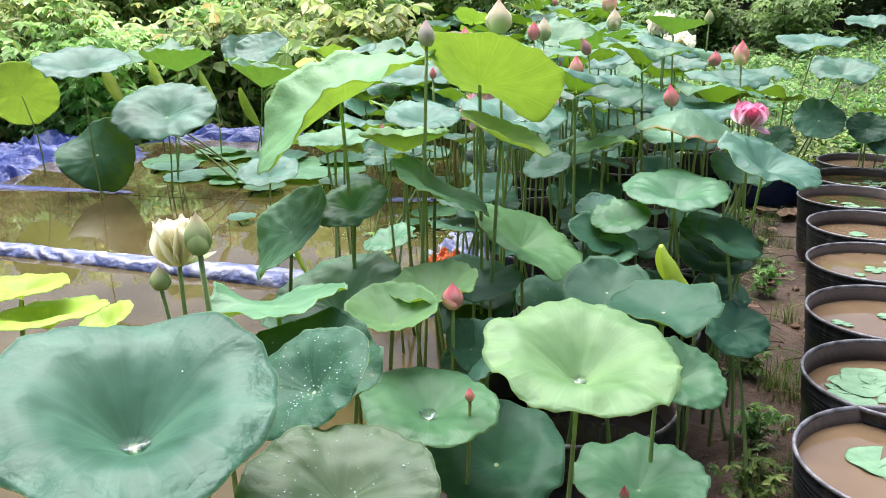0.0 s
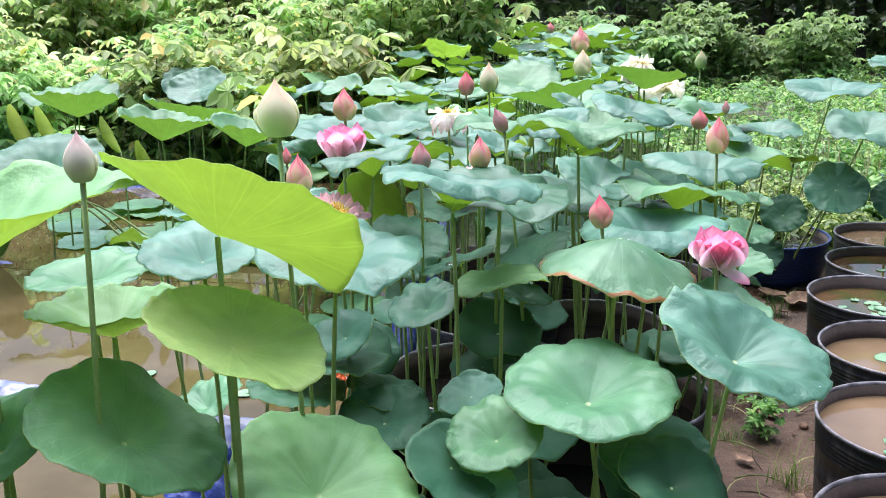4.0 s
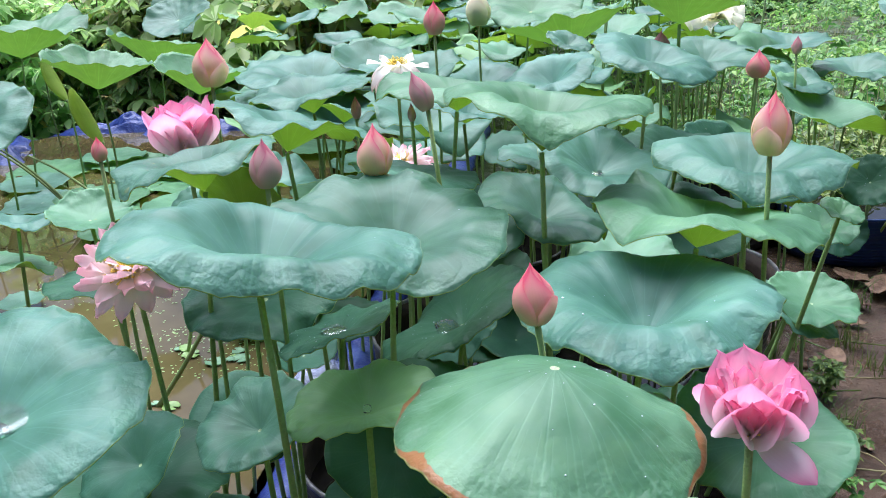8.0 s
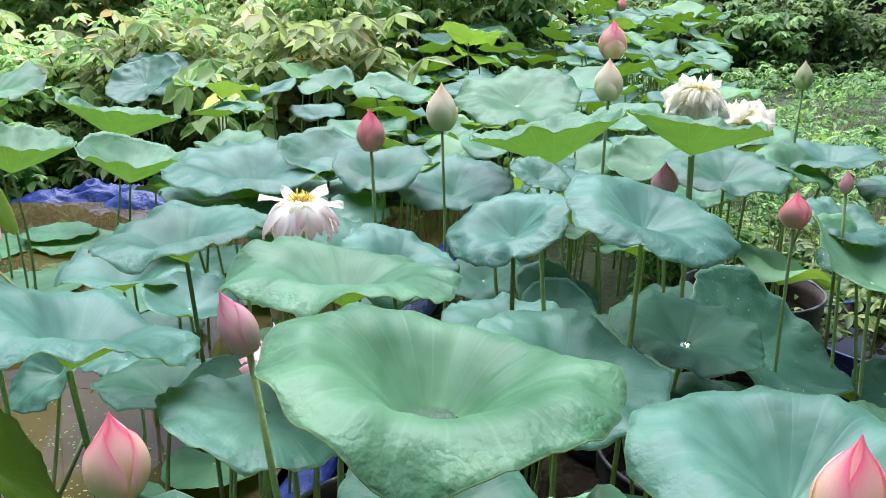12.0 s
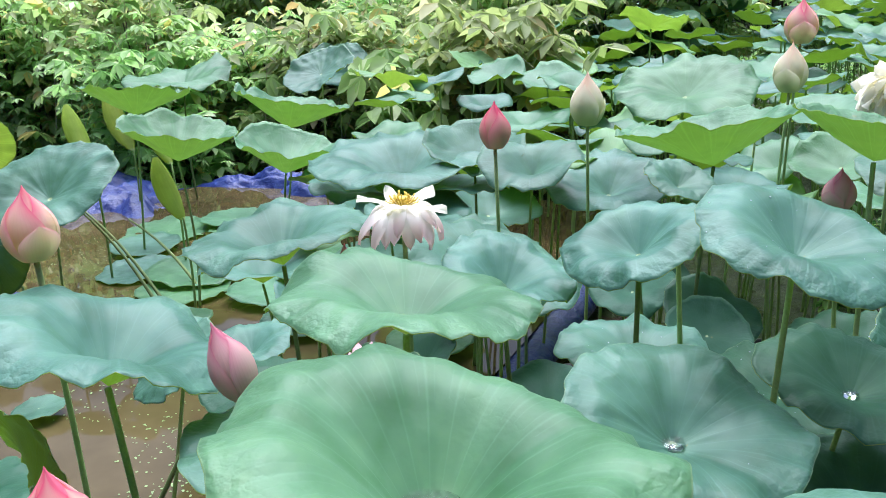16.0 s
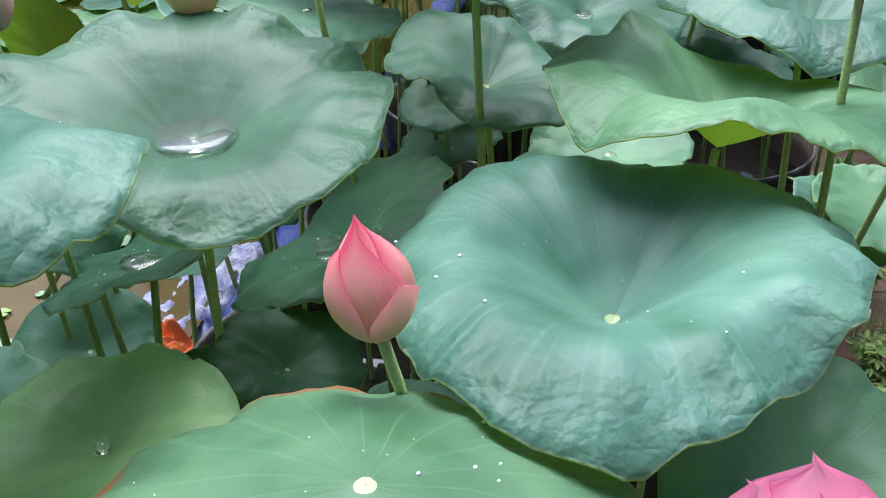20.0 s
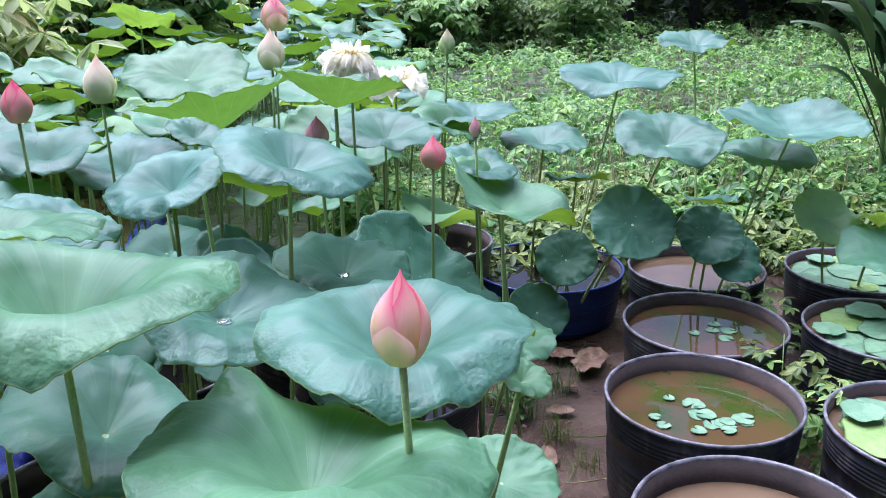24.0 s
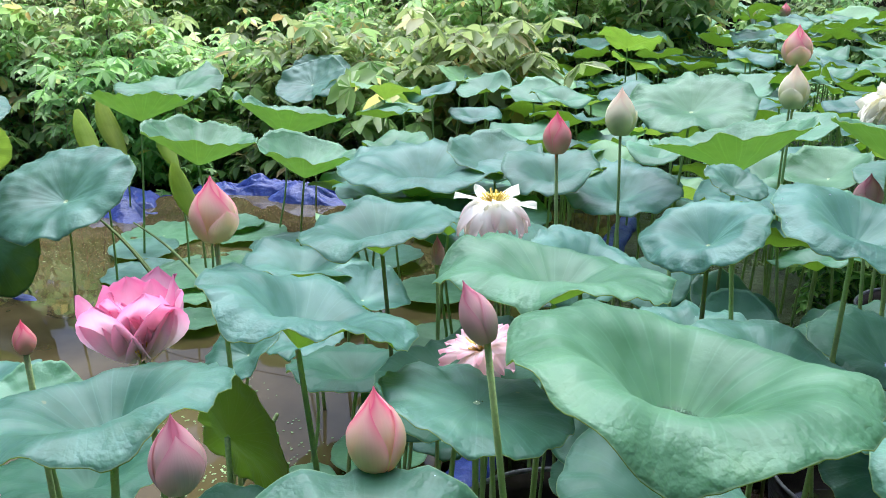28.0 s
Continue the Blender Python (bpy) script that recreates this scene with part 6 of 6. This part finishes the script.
def paddle_leaf(length, width, out, bend, turn, material):
    """A long erect stalk that ends in a broad pointed blade."""
    rows, cols = 26, 5
    verts, x, z, a = [], 0.02, 0.0, radians(out)
    for i in range(rows):
        v = i / (rows - 1)
        wide = 0.022 if v < 0.72 else max(0.02, width * math.sin(math.pi * min(1, (v - 0.69) / 0.31)) ** 0.75)
        for j in range(cols):
            u = j / (cols - 1) * 2 - 1
            verts.append(Vector((x - abs(u) * wide * 0.14 * math.cos(a), u * wide / 2, z + abs(u) * wide * 0.14 * math.sin(a) + 0.01 * math.sin(9 * v + 3 * u))))
        a += radians(bend) / rows * (0.25 if v < 0.7 else 2.6)
        x += length / rows * math.sin(a)
        z += length / rows * math.cos(a)
    rot = Matrix.Rotation(turn, 3, "Z")
    return mesh("leaf", [rot @ p for p in verts], grid_faces(rows, cols), material)


def broad_plant(x, y, count, size, label):
    ob = thing("broad_leaf_plant", label, "plant", (x, y, 0))
    r = random.Random(int(x * 10))
    for k in range(count):
        child("leaf", paddle_leaf(size * r.uniform(0.5, 1.1), size * r.uniform(0.09, 0.13), r.uniform(2, 17), r.uniform(35, 95), r.uniform(0, 6.28), BROAD), ob)
    for k in range(24):
        a, o = r.uniform(0, 6.28), r.uniform(0.0, 0.16)
        tv, tf = tube(bent((o * math.cos(a), o * math.sin(a), 0), (o * 1.7 * math.cos(a), o * 1.7 * math.sin(a), size * r.uniform(0.35, 0.55)), (0, 0, 0), 4), [0.02, 0.018, 0.015, 0.011], 6)
        child("stem", mesh("stem", tv, tf, STALK), ob)
    for k in range(20):
        child("dead_leaf", paddle_leaf(size * 0.4, size * 0.035, r.uniform(70, 110), r.uniform(20, 60), r.uniform(0, 6.28), DRY), ob, "dry brown leaf")


broad_plant(5.15, 7.35, 80, 1.95, "tall clump of broad dark leaves with a dry brown foot")
broad_plant(6.1, 8.1, 70, 2.1, "tall clump of broad dark green leaves")


def grass_tuft(x, y, r, label="tuft of thin green grass on the mud", count=26, h=0.16):
    verts, faces = [], []
    for k in range(count):
        a, o = frnd.uniform(0, 6.28), frnd.uniform(0, r)
        bx, by = o * math.cos(a), o * math.sin(a)
        l_, d = h * frnd.uniform(0.5, 1.1), frnd.uniform(0, 6.28)
        lean = frnd.uniform(0.2, 0.9) * l_
        w = 0.0022
        o_ = len(verts)
        for v in (0, 0.5, 1.0):
            cx, cy, cz = bx + lean * v * v * math.cos(d), by + lean * v * v * math.sin(d), l_ * v * (1 - 0.25 * v)
            ww = w * (1 - v * 0.9)
            verts += [(cx - ww * math.sin(d), cy + ww * math.cos(d), cz), (cx + ww * math.sin(d), cy - ww * math.cos(d), cz)]
        faces += [(o_, o_ + 1, o_ + 3, o_ + 2), (o_ + 2, o_ + 3, o_ + 5, o_ + 4)]
    ob = new("grass_tuft", mesh("grass_tuft", verts, faces, GRASS))
    ob.location = (x, y, -0.01)
    tagged(ob, label, "grass", "grass tufts", "stuff")


for k in range(46):
    t = frnd.random()
    y = 1.6 + 4.6 * t
    side = frnd.choice([0, 0, 1])
    x = (0.95 + 0.2 * (y - 1.6) + frnd.uniform(-0.1, 0.18)) if side == 0 else (0.72 + 0.415 * (y - 1.2) + 0.12 + frnd.uniform(-0.05, 0.05))
    grass_tuft(x, y, frnd.uniform(0.03, 0.08), count=frnd.randint(16, 40), h=frnd.uniform(0.07, 0.17))
for x, y in ((1.94, 5.33), (2.1, 5.5), (1.98, 5.14), (1.6, 3.74), (1.28, 3.02), (1.22, 3.26), (2.02, 4.96), (1.78, 4.52), (1.44, 3.1)):
    grass_tuft(x, y, frnd.uniform(0.06, 0.12), count=frnd.randint(26, 46), h=frnd.uniform(0.12, 0.2), label="straggling tuft of green grass on the muddy path")


def small_weed(x, y, h, label="small green weed growing on the mud"):
    ob = thing("small_weed", label, "weed", (x, y, 0), "small weeds")
    r = np.random.default_rng(int(x * 1000 + y * 77))
    hubs = np.stack([r.normal(size=44) * h * 0.26, r.normal(size=44) * h * 0.26, h * (0.15 + 0.85 * r.random(44))], 1)
    v, f = tube([(0, 0, -0.01), (0.01, 0, h * 0.5), (0, 0.01, h)], [0.003, 0.0025, 0.0015], 5)
    child("stem", mesh("stem", v, f, STALK), ob)
    rosettes("leaves", hubs, (0.022 + 0.06 * h) * np.ones(44), r, WEED, "", "", 6, 0.1, "stuff", ob)


for x, y, h in ((2.72, 4.95, 0.42), (2.78, 4.72, 0.36), (2.95, 5.45, 0.4), (1.72, 4.35, 0.12), (1.62, 4.1, 0.14), (1.78, 4.75, 0.12), (2.62, 5.6, 0.3), (1.25, 3.15, 0.12), (1.1, 2.6, 0.14), (0.98, 2.25, 0.16), (1.9, 5.35, 0.14), (2.5, 4.2, 0.25), (2.45, 3.95, 0.22)):
    small_weed(x, y, h)


def dead_leaf(x, y, r, turn, name="dead_leaf", label="curled dry brown leaf lying on the mud"):
    n = 8
    verts = []
    for j in range(n + 1):
        v = j / n
        wide = r * 0.55 * math.sin(math.pi * (0.05 + 0.9 * v)) * (1 + 0.5 * noise.noise((v * 7, x * 5, y)))
        for i in range(7):
            u = i / 6 * 2 - 1
            verts.append((u * wide, (v - 0.5) * 2 * r, 0.006 + 0.2 * wide * u * u + 0.3 * r * abs(noise.noise((u * 2.2, v * 4, x * 9))) + 0.02 * abs(v - 0.5)))
    ob = new(name, mesh(name, verts, grid_faces(n + 1, 7), DRY))
    ob.matrix_basis = Matrix.Translation((x, y, 0)) @ Matrix.Rotation(turn, 4, "Z")
    tagged(ob, label, "dead leaf", "dry leaves on the mud")


for x, y, r in ((2.31, 5.68, 0.13), (2.2, 5.78, 0.09), (2.05, 5.3, 0.06), (1.9, 5.0, 0.07), (1.83, 4.42, 0.035), (1.7, 4.25, 0.045), (1.4, 3.4, 0.03), (1.05, 2.2, 0.04), (1.5, 3.9, 0.04), (2.15, 5.5, 0.05)):
    dead_leaf(x, y, r, frnd.uniform(0, 6.28))


def dry_blade(x, y, length, turn, material, name="dry_grass_blade", label="long dry grass blade lying on the wet mud"):
    v, f = tube(bent((-length / 2, 0, 0.008), (length / 2, 0, 0.012), (0, length * 0.12, 0.012), 8), [0.0025, 0.003, 0.003, 0.003, 0.0028, 0.0024, 0.0018, 0.0008], 5)
    ob = new(name, mesh(name, v, f, material))
    ob.location, ob.rotation_euler.z = (x, y, 0.0), turn
    tagged(ob, label, "grass blade" if "blade" in name else "twig", "litter on the path")


for k in range(34):
    y = frnd.uniform(2.0, 5.9)
    dry_blade(1.0 + 0.23 * (y - 1.8) + frnd.uniform(-0.02, 0.38), y, frnd.uniform(0.08, 0.3), frnd.uniform(0, 6.28), STRAW if k % 3 else GRASS)
for k in range(12):
    y = frnd.uniform(2.4, 5.9)
    dry_blade(1.0 + 0.23 * (y - 1.8) + frnd.uniform(0, 0.36), y, frnd.uniform(0.06, 0.16), frnd.uniform(0, 6.28), BARK, "twig", "thin dark twig lying on the wet mud")


def clod(x, y, r):
    verts, faces = lathe([(0.001, r * 0.8), (r * 0.5, r * 0.72), (r * 0.9, r * 0.35), (r, 0.0), (r * 0.8, -r * 0.3)], 14)
    verts = [Vector(v) * (1 + 0.35 * noise.noise((v[0] * 20 + x * 9, v[1] * 20, v[2] * 20))) for v in verts]
    ob = new("mud_clod", mesh("mud_clod", verts, faces, DRY))
    ob.location = (x, y, 0.0)
    tagged(ob, "rough brown lump of earth on the path", "clod", "clods on the path")


clod(1.3, 3.52, 0.06)
for k in range(26):
    y = frnd.uniform(1.8, 5.8)
    clod(1.0 + 0.22 * (y - 1.8) + frnd.uniform(0, 0.3), y, frnd.uniform(0.006, 0.02))


# dark box added behind the trees in place of the shade between them
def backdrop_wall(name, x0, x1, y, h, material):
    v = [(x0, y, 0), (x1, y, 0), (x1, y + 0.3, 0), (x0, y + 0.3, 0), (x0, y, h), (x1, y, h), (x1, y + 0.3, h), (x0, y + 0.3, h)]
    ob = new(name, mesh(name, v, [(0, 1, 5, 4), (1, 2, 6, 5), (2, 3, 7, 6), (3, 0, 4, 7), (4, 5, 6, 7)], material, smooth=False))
    tagged(ob, "dark wall standing for deep shade between the trees", "backdrop", "", "structure")


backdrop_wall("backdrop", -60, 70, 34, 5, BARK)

# crowded lotus leaves at the back: the nearer ones singly, the far ones as one mass
frnd = random.Random(21)
taken = [(ob.location.x, ob.location.y) for ob in scene.objects if ob.name.startswith("lotus_leaf")]
singles, spots = 0, []
for k in range(6000):
    x, y = frnd.uniform(-3.2, 2.7), frnd.uniform(4.7, 14.5)
    if x > 1.75 + 0.14 * max(0, y - 8) or x < -0.3 - 0.3 * (y - 4.5) * (1 if y < 8 else 0.5):
        continue
    if any((x - a) ** 2 + (y - b) ** 2 < (0.17 + 0.01 * y) ** 2 for a, b in taken):
        continue
    taken.append((x, y))
    z, R = frnd.uniform(0.70, 1.06) + 0.055 * max(0, y - 7), frnd.uniform(0.13, 0.21) + 0.01 * max(0, y - 6)
    tilt, az, tone = frnd.uniform(3, 24), frnd.gauss(100, 100), frnd.choice(["blue", "blue", "blue", "green", "green", "light"])
    if y < 6.6 and singles < 70:
        low_leaf(x, y, z, R, tilt, az % 360, 0.26, 0.16, tone=tone, low=True)
        singles += 1
    else:
        spots.append((x, y, z, R, tilt, az, tone, 1000 + k))
    if len(taken) > 520:
        break
far_leaves("lotus_field", spots, "crowded lotus leaves far back in the pond")
